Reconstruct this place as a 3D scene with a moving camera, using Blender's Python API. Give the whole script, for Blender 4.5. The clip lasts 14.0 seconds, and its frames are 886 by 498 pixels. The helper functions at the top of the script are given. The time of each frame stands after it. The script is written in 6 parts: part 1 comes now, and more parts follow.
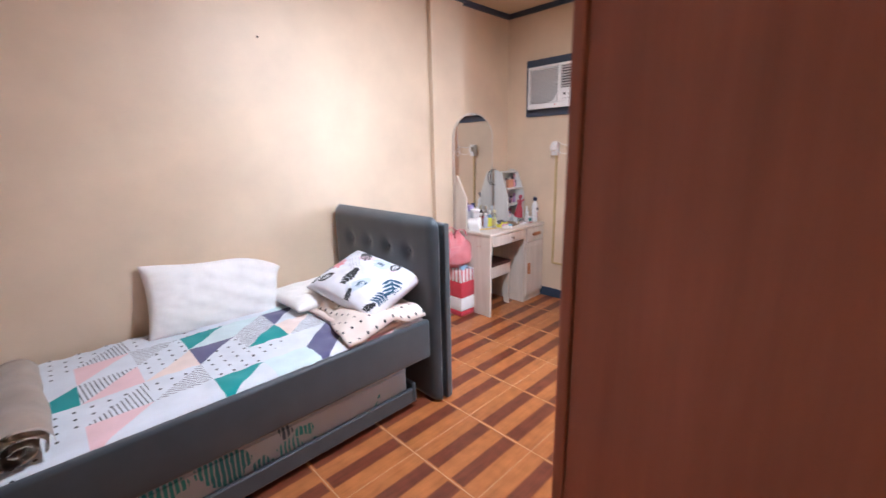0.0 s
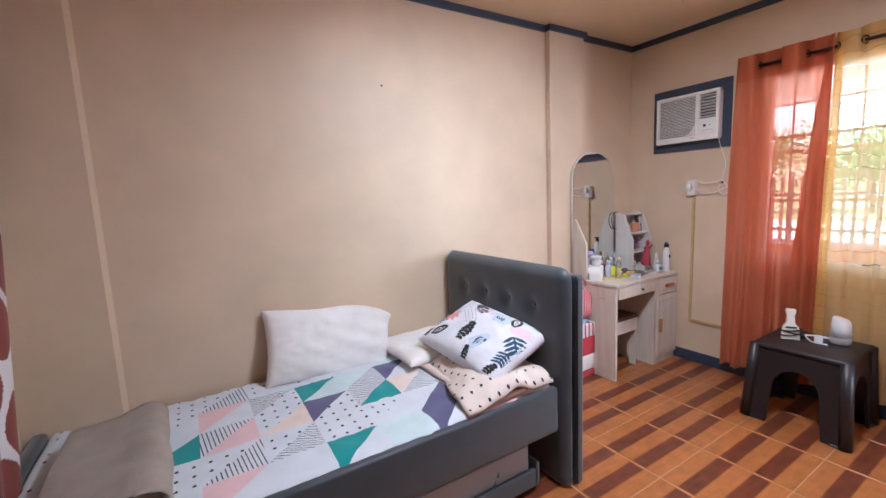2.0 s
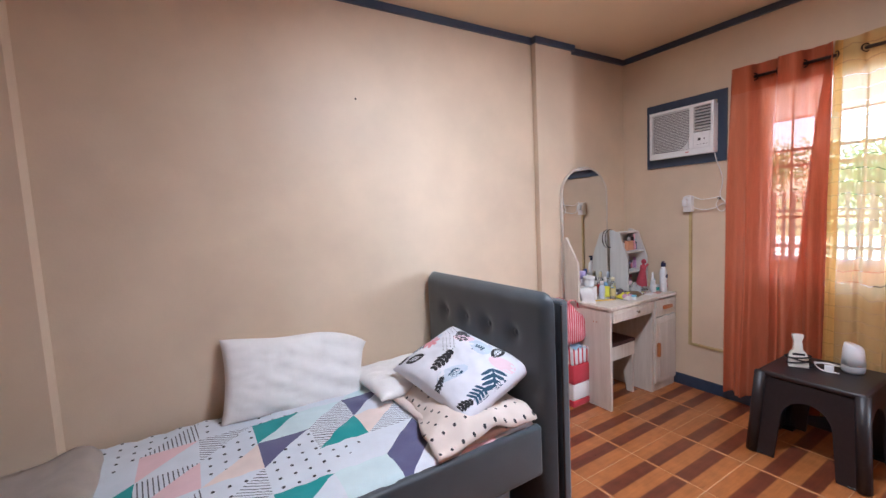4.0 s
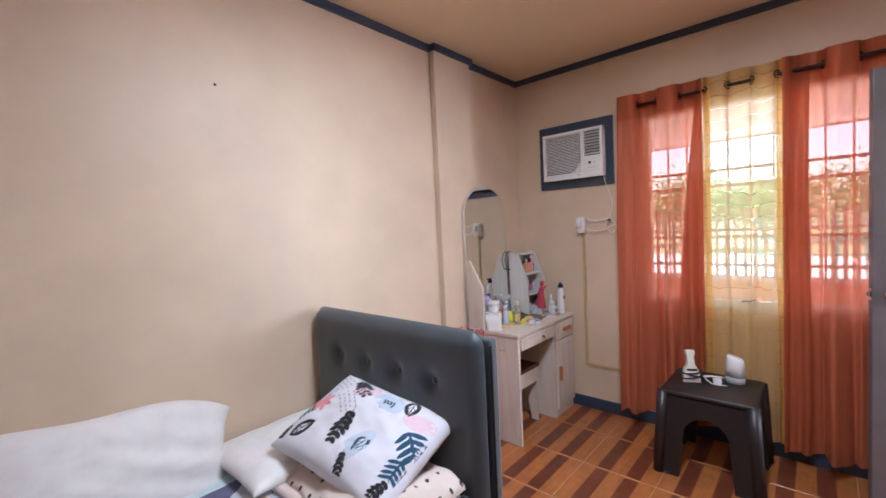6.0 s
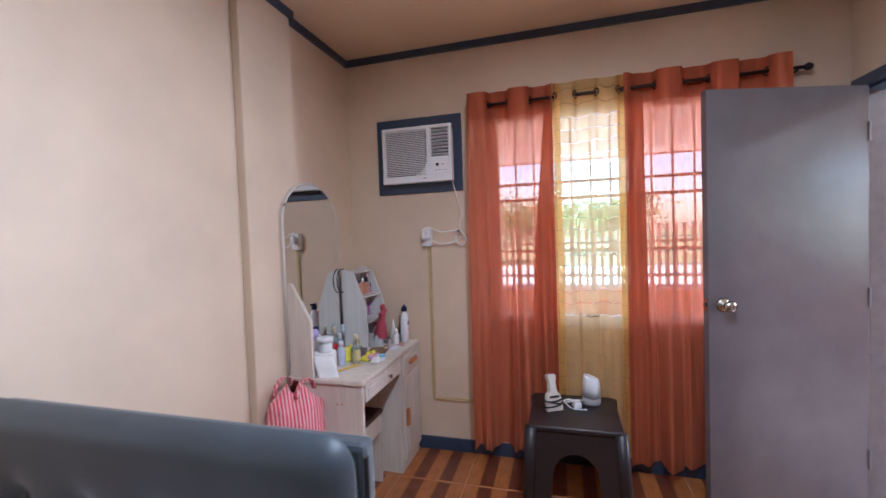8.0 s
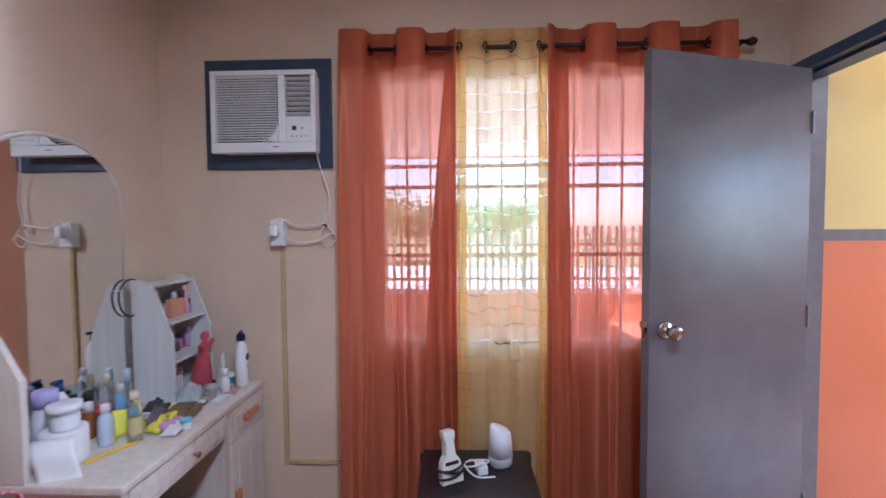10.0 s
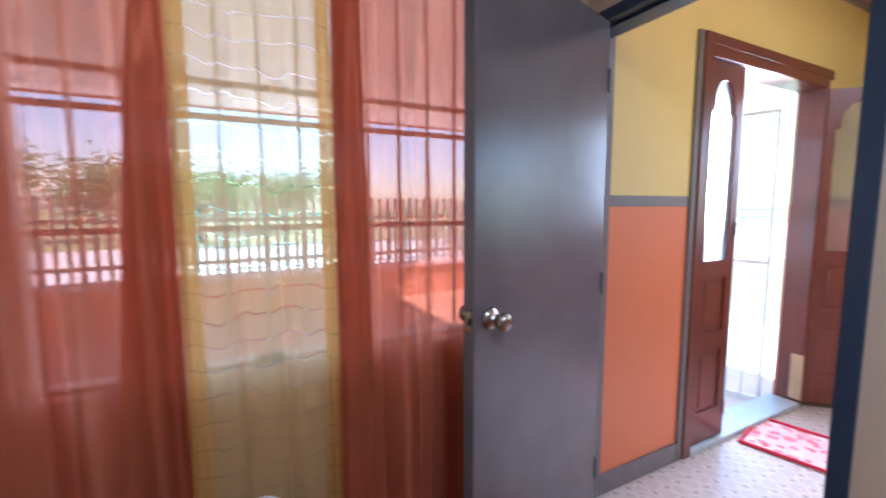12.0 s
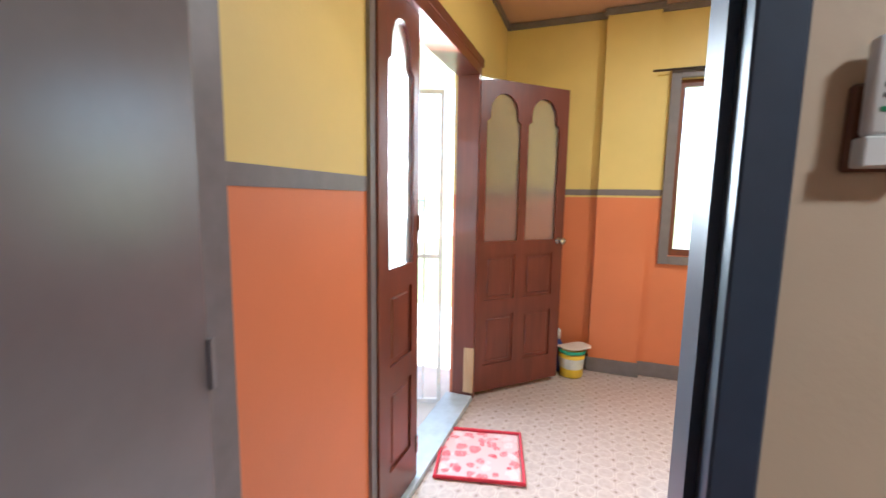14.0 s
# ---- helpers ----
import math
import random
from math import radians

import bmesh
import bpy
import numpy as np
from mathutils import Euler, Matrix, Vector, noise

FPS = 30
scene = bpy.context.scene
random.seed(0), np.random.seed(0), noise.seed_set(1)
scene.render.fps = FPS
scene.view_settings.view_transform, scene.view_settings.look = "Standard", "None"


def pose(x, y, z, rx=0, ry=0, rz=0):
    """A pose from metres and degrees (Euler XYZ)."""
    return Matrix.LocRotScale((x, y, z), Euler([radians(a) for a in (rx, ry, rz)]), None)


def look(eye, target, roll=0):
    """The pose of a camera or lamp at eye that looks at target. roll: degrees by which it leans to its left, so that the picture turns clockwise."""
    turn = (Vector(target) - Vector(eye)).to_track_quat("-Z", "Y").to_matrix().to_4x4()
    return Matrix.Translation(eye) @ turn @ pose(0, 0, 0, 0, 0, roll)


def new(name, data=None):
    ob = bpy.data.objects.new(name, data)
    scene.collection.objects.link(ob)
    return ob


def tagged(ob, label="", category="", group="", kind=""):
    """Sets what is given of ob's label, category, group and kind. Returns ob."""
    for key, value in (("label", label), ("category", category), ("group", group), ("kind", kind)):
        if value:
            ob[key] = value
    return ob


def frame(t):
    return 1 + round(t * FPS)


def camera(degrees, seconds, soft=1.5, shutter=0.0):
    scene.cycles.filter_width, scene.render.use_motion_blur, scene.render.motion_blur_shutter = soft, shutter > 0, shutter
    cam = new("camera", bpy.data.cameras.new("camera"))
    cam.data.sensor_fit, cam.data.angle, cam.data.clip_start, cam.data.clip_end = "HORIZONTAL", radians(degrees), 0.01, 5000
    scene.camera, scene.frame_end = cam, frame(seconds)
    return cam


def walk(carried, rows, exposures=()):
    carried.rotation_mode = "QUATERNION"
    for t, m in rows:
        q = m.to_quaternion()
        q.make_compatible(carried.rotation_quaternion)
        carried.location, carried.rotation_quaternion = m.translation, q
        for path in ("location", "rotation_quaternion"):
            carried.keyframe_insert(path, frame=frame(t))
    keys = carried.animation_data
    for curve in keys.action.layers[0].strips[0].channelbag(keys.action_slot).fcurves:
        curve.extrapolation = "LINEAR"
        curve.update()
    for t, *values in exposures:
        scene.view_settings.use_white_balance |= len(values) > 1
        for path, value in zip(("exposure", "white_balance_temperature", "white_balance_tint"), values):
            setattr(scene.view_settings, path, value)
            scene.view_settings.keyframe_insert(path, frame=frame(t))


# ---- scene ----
cam = camera(94.1, 14.0, 1.5, 0.4)
PATH = [
    (0, (0.133, 0.211, 1.432), (1.484, 1.609, 0.962), -1.4),
    (0.5, (0.105, 0.297, 1.429), (1.295, 1.848, 1.004), -0.7),
    (1, (0.064, 0.375, 1.446), (1.151, 2.005, 1.044), -1.3),
    (1.5, (0.078, 0.431, 1.435), (1.144, 2.09, 1.101), -1.9),
    (2, (0.15, 0.497, 1.437), (1.187, 2.188, 1.18), -2.5),
    (2.5, (0.235, 0.54, 1.441), (1.242, 2.254, 1.228), -2.6),
    (4.8, (0.355, 0.591, 1.422), (1.47, 2.245, 1.28), -2.7),
    (5, (0.348, 0.644, 1.407), (1.527, 2.253, 1.269), -2.6),
    (5.5, (0.404, 0.798, 1.445), (1.75, 2.272, 1.326), -2.8),
    (6, (0.498, 0.93, 1.436), (1.982, 2.267, 1.339), -2.7),
    (6.5, (0.642, 1.072, 1.456), (2.285, 2.209, 1.372), -3.0),
    (7, (0.753, 1.221, 1.441), (2.528, 2.137, 1.359), -2.7),
    (7.5, (0.854, 1.327, 1.438), (2.714, 2.056, 1.356), -2.1),
    (8, (0.973, 1.408, 1.423), (2.895, 1.956, 1.356), -2.0),
    (8.2, (1.057, 1.397, 1.418), (2.991, 1.901, 1.361), -1.9),
    (10.3, (1.79, 1.436, 1.405), (3.787, 1.405, 1.306), -0.5),
    (10.5, (1.862, 1.425, 1.39), (3.856, 1.321, 1.277), -0.6),
    (11, (2.01, 1.504, 1.394), (3.983, 1.201, 1.269), -0.4),
    (11.5, (2.106, 1.486, 1.405), (4.026, 0.949, 1.245), -1.1),
    (12, (2.266, 1.319, 1.363), (4.033, 0.405, 1.16), -0.2),
    (12.5, (2.394, 1.119, 1.332), (3.912, -0.159, 1.083), 0.7),
    (13, (2.589, 0.951, 1.346), (3.815, -0.607, 1.087), 0.6),
    (13.5, (2.721, 0.711, 1.336), (3.696, -1.015, 1.075), 0.8),
    (14, (2.833, 0.484, 1.342), (3.513, -1.381, 1.099), 0.9),
]
EXPOSURES = [(0.0, 3.4), (0.6, 3.4), (1.5, 3.15), (2.5, 2.96), (5.0, 2.93), (6.5, 2.8), (8.0, 2.75), (10.5, 2.75), (11.5, 2.55), (12.5, 2.15), (14.0, 2.28)]
KELVIN = {8.0: 5000, 10.5: 4650, 11.5: 4600, 12.5: 5100, 14.0: 5550}
TINT = {12.5: 7, 14.0: 2}
walk(cam, [(t, look(eye, target, roll)) for t, eye, target, roll in PATH], [(t, stops, KELVIN.get(t, 5350), TINT.get(t, 10)) for t, stops in EXPOSURES])

# ---- world, sun, large lights ----
world = bpy.data.worlds.new("world")
scene.world = world
world.use_nodes = True
wn = world.node_tree
sky = wn.nodes.new("ShaderNodeTexSky")
sky.sky_type, sky.sun_disc = "NISHITA", False
sky.sun_elevation, sky.sun_rotation = radians(54.6), radians(200.6)
wn.nodes["Background"].inputs[1].default_value = 0.15
wn.links.new(sky.outputs[0], wn.nodes["Background"].inputs[0])
SUN = new("sun", bpy.data.lights.new("sun", "SUN"))
SUN.data.energy, SUN.data.angle, SUN.data.color = 5.0, radians(0.6), (1.0, 0.95, 0.88)
SUN.matrix_world = look((-3, -8, 12), (0, 0, 0))


def area_lamp(name, eye, target, sx, sy, watts, colour):
    lamp = new(name, bpy.data.lights.new(name, "AREA"))
    lamp.data.shape, lamp.data.size, lamp.data.size_y = "RECTANGLE", sx, sy
    lamp.data.energy, lamp.data.color = watts, colour
    lamp.matrix_world = look(eye, target)
    return lamp


# the bedroom's ceiling panel, an added fill in the hall, and a lamp for the daylight in the main door
area_lamp("panel_light", (1.58, 1.20, 2.57), (1.58, 1.20, 0), 0.26, 0.26, 6.5, (1.0, 0.97, 0.94))
area_lamp("hall_panel_light", (1.6, -1.6, 2.66), (1.6, -1.6, 0), 0.26, 0.26, 7, (1.0, 0.96, 0.9))
area_lamp("door_daylight", (3.74, -1.62, 1.62), (2.0, 1.1, 1.25), 0.7, 0.75, 18, (0.97, 0.98, 1.0))


# ---- helpers of this scene ----
def part(name, bm, material, parent=None, label="", smooth=False):
    me = bpy.data.meshes.new(name)
    bm.to_mesh(me)
    bm.free()
    for m in material if isinstance(material, (list, tuple)) else [material]:
        me.materials.append(m)
    if smooth:
        for p in me.polygons:
            p.use_smooth = True
    ob = new(name, me)
    if parent is not None:
        ob.parent = parent
    if label:
        ob["label"] = label
    return ob


def thing(name, label, category, group="", at=(0, 0, 0), rz=0):
    ob = new(name)
    ob.empty_display_size = 0.1
    ob.matrix_basis = pose(*at, 0, 0, rz)
    return tagged(ob, label, category, group)


def setting(name, bm, material, label="", smooth=False):
    return tagged(part(name, bm, material, None, label, smooth), label=label, category="", kind="structure")


def add_box(bm, lo, hi, bevel=0.0, seg=1, m=None):
    size = [b - a for a, b in zip(lo, hi)]
    mid = [(a + b) / 2 for a, b in zip(lo, hi)]
    g = bmesh.ops.create_cube(bm, size=1, matrix=Matrix.LocRotScale(mid, None, size))
    vs = g["verts"]
    if bevel:
        es = list({e for v in vs for e in v.link_edges})
        r = bmesh.ops.bevel(bm, geom=es, offset=bevel, segments=seg, affect="EDGES", profile=0.5)
        vs = list({v for f in r["faces"] for v in f.verts} | {v for v in vs if v.is_valid})
        grow = set(vs)
        for v in list(grow):
            for e in v.link_edges:
                grow.add(e.other_vert(v))
        vs = list(grow)
    if m is not None:
        bmesh.ops.transform(bm, matrix=m, verts=vs)
    return vs


def box(lo, hi, bevel=0.0, seg=1, m=None):
    bm = bmesh.new()
    add_box(bm, lo, hi, bevel, seg, m)
    return bm


def boxes(*items, bevel=0.0):
    bm = bmesh.new()
    for lo, hi in items:
        add_box(bm, lo, hi, bevel)
    return bm


def lathe(profile, n=24, m=None):
    """A turned body about z: profile of (radius, height)."""
    bm = bmesh.new()
    rings = []
    for r, z in profile:
        if r < 1e-5:
            rings.append([bm.verts.new((0, 0, z))])
        else:
            rings.append([bm.verts.new((r * math.cos(2 * math.pi * i / n), r * math.sin(2 * math.pi * i / n), z)) for i in range(n)])
    for a, b in zip(rings, rings[1:]):
        for i in range(n):
            j = (i + 1) % n
            if len(a) == 1 and len(b) > 1:
                bm.faces.new((a[0], b[j], b[i]))
            elif len(b) == 1 and len(a) > 1:
                bm.faces.new((a[i], a[j], b[0]))
            elif len(a) > 1:
                bm.faces.new((a[i], a[j], b[j], b[i]))
    if m is not None:
        bmesh.ops.transform(bm, matrix=m, verts=bm.verts)
    bmesh.ops.recalc_face_normals(bm, faces=bm.faces)
    return bm


def tube(points, r, n=8, close=False, bm=None):
    """A round bar along a line of points."""
    bm = bm or bmesh.new()
    pts = [Vector(p) for p in points]
    rings = []
    for i, p in enumerate(pts):
        a = pts[i - 1] if i else (pts[-1] if close else p)
        b = pts[i + 1] if i + 1 < len(pts) else (pts[0] if close else p)
        d = (b - a).normalized()
        up = Vector((0, 0, 1)) if abs(d.z) < 0.9 else Vector((1, 0, 0))
        s = d.cross(up).normalized()
        u = s.cross(d).normalized()
        rings.append([bm.verts.new(p + r * (math.cos(2 * math.pi * k / n) * s + math.sin(2 * math.pi * k / n) * u)) for k in range(n)])
    pairs = list(zip(rings, rings[1:])) + ([(rings[-1], rings[0])] if close else [])
    for a, b in pairs:
        for k in range(n):
            j = (k + 1) % n
            bm.faces.new((a[k], a[j], b[j], b[k]))
    if not close:
        bm.faces.new(rings[0][::-1])
        bm.faces.new(rings[-1])
    return bm


def smooth_line(points, steps=8):
    """Catmull-Rom through the points."""
    P = [Vector(p) for p in points]
    P = [2 * P[0] - P[1]] + P + [2 * P[-1] - P[-2]]
    out = []
    for i in range(1, len(P) - 2):
        for k in range(steps):
            t = k / steps
            a, b, c, d = P[i - 1], P[i], P[i + 1], P[i + 2]
            out.append(0.5 * ((2 * b) + (c - a) * t + (2 * a - 5 * b + 4 * c - d) * t * t + (3 * b - a - 3 * c + d) * t ** 3))
    out.append(P[-2])
    return out


def prism(outline, depth, m=None, bevel=0.0):
    """A flat outline in x, z (front at y = 0), made solid towards +y."""
    bm = bmesh.new()
    a = [bm.verts.new((x, 0, z)) for x, z in outline]
    b = [bm.verts.new((x, depth, z)) for x, z in outline]
    n = len(a)
    bm.faces.new(a)
    bm.faces.new(b[::-1])
    for i in range(n):
        j = (i + 1) % n
        bm.faces.new((a[i], b[i], b[j], a[j]))
    bmesh.ops.recalc_face_normals(bm, faces=bm.faces)
    if bevel:
        bmesh.ops.bevel(bm, geom=[e for e in bm.edges if abs(e.verts[0].co.y - e.verts[1].co.y) < 1e-6], offset=bevel, segments=2, affect="EDGES")
    if m is not None:
        bmesh.ops.transform(bm, matrix=m, verts=bm.verts)
    return bm


def upright(outline, z0, z1):
    """A plan outline in x, y, made solid from z0 to z1."""
    bm = bmesh.new()
    a, b = ([bm.verts.new((x, y, z)) for x, y in outline] for z in (z0, z1))
    bm.faces.new(a)
    bm.faces.new(b)
    for i in range(len(a)):
        j = (i + 1) % len(a)
        bm.faces.new((a[i], a[j], b[j], b[i]))
    bmesh.ops.recalc_face_normals(bm, faces=bm.faces)
    return bm


def sheet(nu, nv, f):
    """A cloth: f(u, v) gives the place for u, v from 0 to 1."""
    bm = bmesh.new()
    g = [[bm.verts.new(f(i / nu, j / nv)) for j in range(nv + 1)] for i in range(nu + 1)]
    for i in range(nu):
        for j in range(nv):
            bm.faces.new((g[i][j], g[i + 1][j], g[i + 1][j + 1], g[i][j + 1]))
    return bm


# ---- materials ----
class Mat:
    """A node material, with short calls for its nodes."""

    def __init__(self, name, base=(0.5, 0.5, 0.5), rough=0.6, metal=0.0):
        self.m = bpy.data.materials.new(name)
        self.m.use_nodes = True
        self.t = self.m.node_tree
        self.b = self.t.nodes["Principled BSDF"]
        self.b.inputs["Base Color"].default_value = (*base, 1)
        self.b.inputs["Roughness"].default_value = rough
        self.b.inputs["Metallic"].default_value = metal
        self.out = self.t.nodes["Material Output"]

    def node(self, kind, **ins):
        n = self.t.nodes.new(kind)
        for k, v in ins.items():
            self.put(v, n.inputs[k.replace("_", " ")])
        return n

    def put(self, v, socket):
        if isinstance(v, bpy.types.NodeSocket):
            self.t.links.new(v, socket)
        elif isinstance(v, tuple) and len(v) == 3 and len(socket.default_value) == 4:
            socket.default_value = (*v, 1)
        else:
            socket.default_value = v

    def coord(self, scale=(1, 1, 1), which="Object", turn=0.0):
        c = self.node("ShaderNodeTexCoord")
        mp = self.node("ShaderNodeMapping", Vector=c.outputs[which])
        mp.inputs["Scale"].default_value = scale
        mp.inputs["Rotation"].default_value = (0, 0, turn)
        return mp.outputs[0]

    def noise(self, vec, scale, detail=4.0, rough=0.55):
        return self.node("ShaderNodeTexNoise", Vector=vec, Scale=scale, Detail=detail, Roughness=rough).outputs[0]

    def math(self, op, a, b=0.0, c=0.0):
        n = self.t.nodes.new("ShaderNodeMath")
        n.operation = op
        for s, v in zip(n.inputs, (a, b, c)):
            self.put(v, s)
        return n.outputs[0]

    def ramp(self, fac, *stops):
        n = self.node("ShaderNodeValToRGB", Fac=fac)
        e = n.color_ramp.elements
        while len(e) < len(stops):
            e.new(0.5)
        for k, (p, c) in zip(e, stops):
            k.position = p
            k.color = (*c, 1) if isinstance(c, tuple) else (c, c, c, 1)
        return n.outputs[0]

    def mix(self, fac, a, b, mode="MIX"):
        n = self.t.nodes.new("ShaderNodeMix")
        n.data_type, n.blend_type = "RGBA", mode
        self.put(fac, n.inputs[0])
        self.put(a, n.inputs[6])
        self.put(b, n.inputs[7])
        return n.outputs[2]

    def bump(self, height, strength=0.2, distance=0.01):
        n = self.node("ShaderNodeBump", Height=height, Strength=strength, Distance=distance)
        self.put(n.outputs[0], self.b.inputs["Normal"])
        return self

    def set(self, **ins):
        for k, v in ins.items():
            self.put(v, self.b.inputs[k.replace("_", " ")])
        return self


def paint(name, c, rough=0.55, wear=0.12, bump=0.12, scale=2.0):
    """Rolled wall paint: broad unevenness, fine roller grain."""
    a = Mat(name, c, rough)
    v = a.coord()
    big = a.noise(v, scale, 5)
    fine = a.noise(v, 90, 3)
    dark = tuple(x * (1 - wear) for x in c)
    lite = tuple(min(1, x * (1 + wear * 0.5)) for x in c)
    a.set(Base_Color=a.ramp(big, (0.3, dark), (0.7, lite)), Roughness=a.math("MULTIPLY_ADD", big, 0.2, rough - 0.1))
    a.bump(a.math("ADD", fine, a.math("MULTIPLY", big, 1.5)), bump, 0.004)
    return a.m


def plain(name, c, rough=0.5, metal=0.0, vary=0.1, scale=18.0, bump=0.05):
    a = Mat(name, c, rough, metal)
    n = a.noise(a.coord(), scale, 5)
    a.set(Base_Color=a.ramp(n, (0.3, tuple(x * (1 - vary) for x in c)), (0.7, tuple(min(1, x * (1 + vary)) for x in c))))
    if bump:
        a.bump(n, bump, 0.003)
    return a.m


def cloth(name, c, rough=0.9, vary=0.12, weave=600.0, bump=0.2, sheen=0.2):
    a = Mat(name, c, rough)
    v = a.coord()
    n = a.noise(v, 9, 5)
    w = a.noise(v, weave, 2)
    a.set(Base_Color=a.ramp(a.math("MULTIPLY_ADD", w, 0.35, a.math("MULTIPLY", n, 0.7)), (0.3, tuple(x * (1 - vary) for x in c)), (0.75, tuple(min(1, x * (1 + vary)) for x in c))))
    a.set(Sheen_Weight=sheen)
    a.bump(a.math("ADD", w, a.math("MULTIPLY", n, 2.0)), bump, 0.002)
    return a.m


def wood(name, dark, lite, rough=0.4, along=(1, 1, 0.08), scale=30.0, coat=0.0):
    a = Mat(name, lite, rough)
    v = a.coord(along)
    n = a.noise(v, scale, 6, 0.65)
    b = a.noise(a.coord(), 3.0, 3)
    col = a.ramp(a.math("MULTIPLY_ADD", b, 0.4, a.math("MULTIPLY", n, 0.7)), (0.3, dark), (0.75, lite))
    a.set(Base_Color=col, Roughness=a.math("MULTIPLY_ADD", n, 0.25, rough - 0.1), Coat_Weight=coat)
    a.bump(n, 0.12, 0.002)
    return a.m


def drape(name, c, through_colour, clear, translucent, see, threads=False):
    """Thin curtain cloth: part of the light goes through."""
    a = Mat(name, c, 0.5)
    v = a.coord((1, 260, 14))
    n = a.noise(v, 1.0, 3)
    a.set(Base_Color=a.ramp(n, (0.3, tuple(x * 0.8 for x in c)), (0.75, tuple(min(1, x * 1.15) for x in c))), Roughness=0.36, Specular_IOR_Level=0.9, Specular_Tint=tuple(min(1.0, x * 1.7) for x in c))
    a.bump(n, 0.15, 0.002)
    tr = a.node("ShaderNodeBsdfTranslucent", Color=through_colour)
    tp = a.node("ShaderNodeBsdfTransparent", Color=see)
    m1 = a.node("ShaderNodeMixShader", Fac=translucent)
    a.put(a.b.outputs[0], m1.inputs[1])
    a.put(tr.outputs[0], m1.inputs[2])
    fac = a.math("MULTIPLY_ADD", n, 0.1, clear - 0.05)
    if threads:
        sep = a.node("ShaderNodeSeparateXYZ", Vector=a.coord())
        w = a.math("ADD", a.math("MULTIPLY", sep.outputs[2], 1 / 0.072), a.math("MULTIPLY", a.noise(a.coord((1, 9, 3)), 1.0, 2), 1.3))
        d = a.math("ABSOLUTE", a.math("SUBTRACT", a.math("FRACT", w), 0.5))
        fac = a.math("MULTIPLY", fac, a.ramp(d, (0.0, 2.4), (0.03, 1.6), (0.05, 1.0)))
        a.set(Base_Color=a.mix(a.ramp(d, (0.0, 0.45), (0.03, 0.0)), c, (0.26, 0.17, 0.07)))
    m2 = a.node("ShaderNodeMixShader", Fac=fac)
    a.put(m1.outputs[0], m2.inputs[1])
    a.put(tp.outputs[0], m2.inputs[2])
    a.put(m2.outputs[0], a.out.inputs[0])
    return a.m


WALL = paint("beige_wall_paint", (0.67, 0.535, 0.39), 0.5)
CEIL = paint("tan_ceiling_paint", (0.72, 0.57, 0.38), 0.5, 0.08, 0.05, 1.0)
NAVY = plain("navy_trim_paint", (0.035, 0.055, 0.095), 0.35)
GREYTRIM = plain("grey_trim_paint", (0.17, 0.15, 0.16), 0.4)
YELLOW = paint("yellow_wall_paint", (0.72, 0.56, 0.20), 0.5, 0.08)
ORANGE = paint("orange_wall_paint", (0.66, 0.20, 0.085), 0.45, 0.08)
HALLCEIL = paint("peach_ceiling_paint", (0.66, 0.40, 0.25), 0.5, 0.06)
LEAFPAINT = plain("grey_brown_door_paint", (0.142, 0.124, 0.131), 0.25, 0, 0.1, 6)
GROUT = plain("tile_grout", (0.50, 0.31, 0.18), 0.85)
CHARCOAL = cloth("charcoal_upholstery", (0.031, 0.044, 0.056), 0.5, 0.22, 500, 0.15, 0.35)
BLACKP = plain("black_plastic", (0.018, 0.017, 0.018), 0.45)
WHITEP = plain("white_plastic", (0.78, 0.78, 0.78), 0.35, 0, 0.03)
CHROME = plain("worn_chrome", (0.45, 0.42, 0.38), 0.16, 1.0, 0.1)
IRON = plain("dark_bronze_iron", (0.045, 0.032, 0.03), 0.4, 0.6)
MAHOG = wood("mahogany", (0.085, 0.018, 0.011), (0.18, 0.042, 0.024), 0.35, (1, 1, 0.08), 22, 0.25)
WARD = wood("red_brown_wardrobe_veneer", (0.25, 0.078, 0.062), (0.40, 0.142, 0.112), 0.4, (1, 1, 0.06), 16, 0.1)
ASH = wood("pale_ash_laminate", (0.50, 0.43, 0.36), (0.72, 0.66, 0.58), 0.5, (1, 1, 0.06), 34)
TEAK = wood("orange_handle_wood", (0.30, 0.10, 0.03), (0.50, 0.20, 0.07), 0.4)
MIRROR = Mat("mirror_silver", (0.86, 0.88, 0.87), 0.015, 1.0).m
DRAPE = drape("rust_satin_curtain", (0.58, 0.20, 0.105), (0.95, 0.36, 0.23), 0.23, 0.30, (1.0, 0.66, 0.56))
DOUBLED = drape("doubled_rust_satin", (0.45, 0.135, 0.066), (0.8, 0.24, 0.12), 0.05, 0.26, (0.9, 0.5, 0.4))
SHEER = drape("gold_sheer_curtain", (0.62, 0.43, 0.18), (0.92, 0.74, 0.42), 0.38, 0.5, (1.0, 0.96, 0.86), True)
SHEERHEM = drape("doubled_gold_sheer", (0.62, 0.40, 0.14), (0.95, 0.66, 0.26), 0.14, 0.5, (1.0, 0.86, 0.6), True)


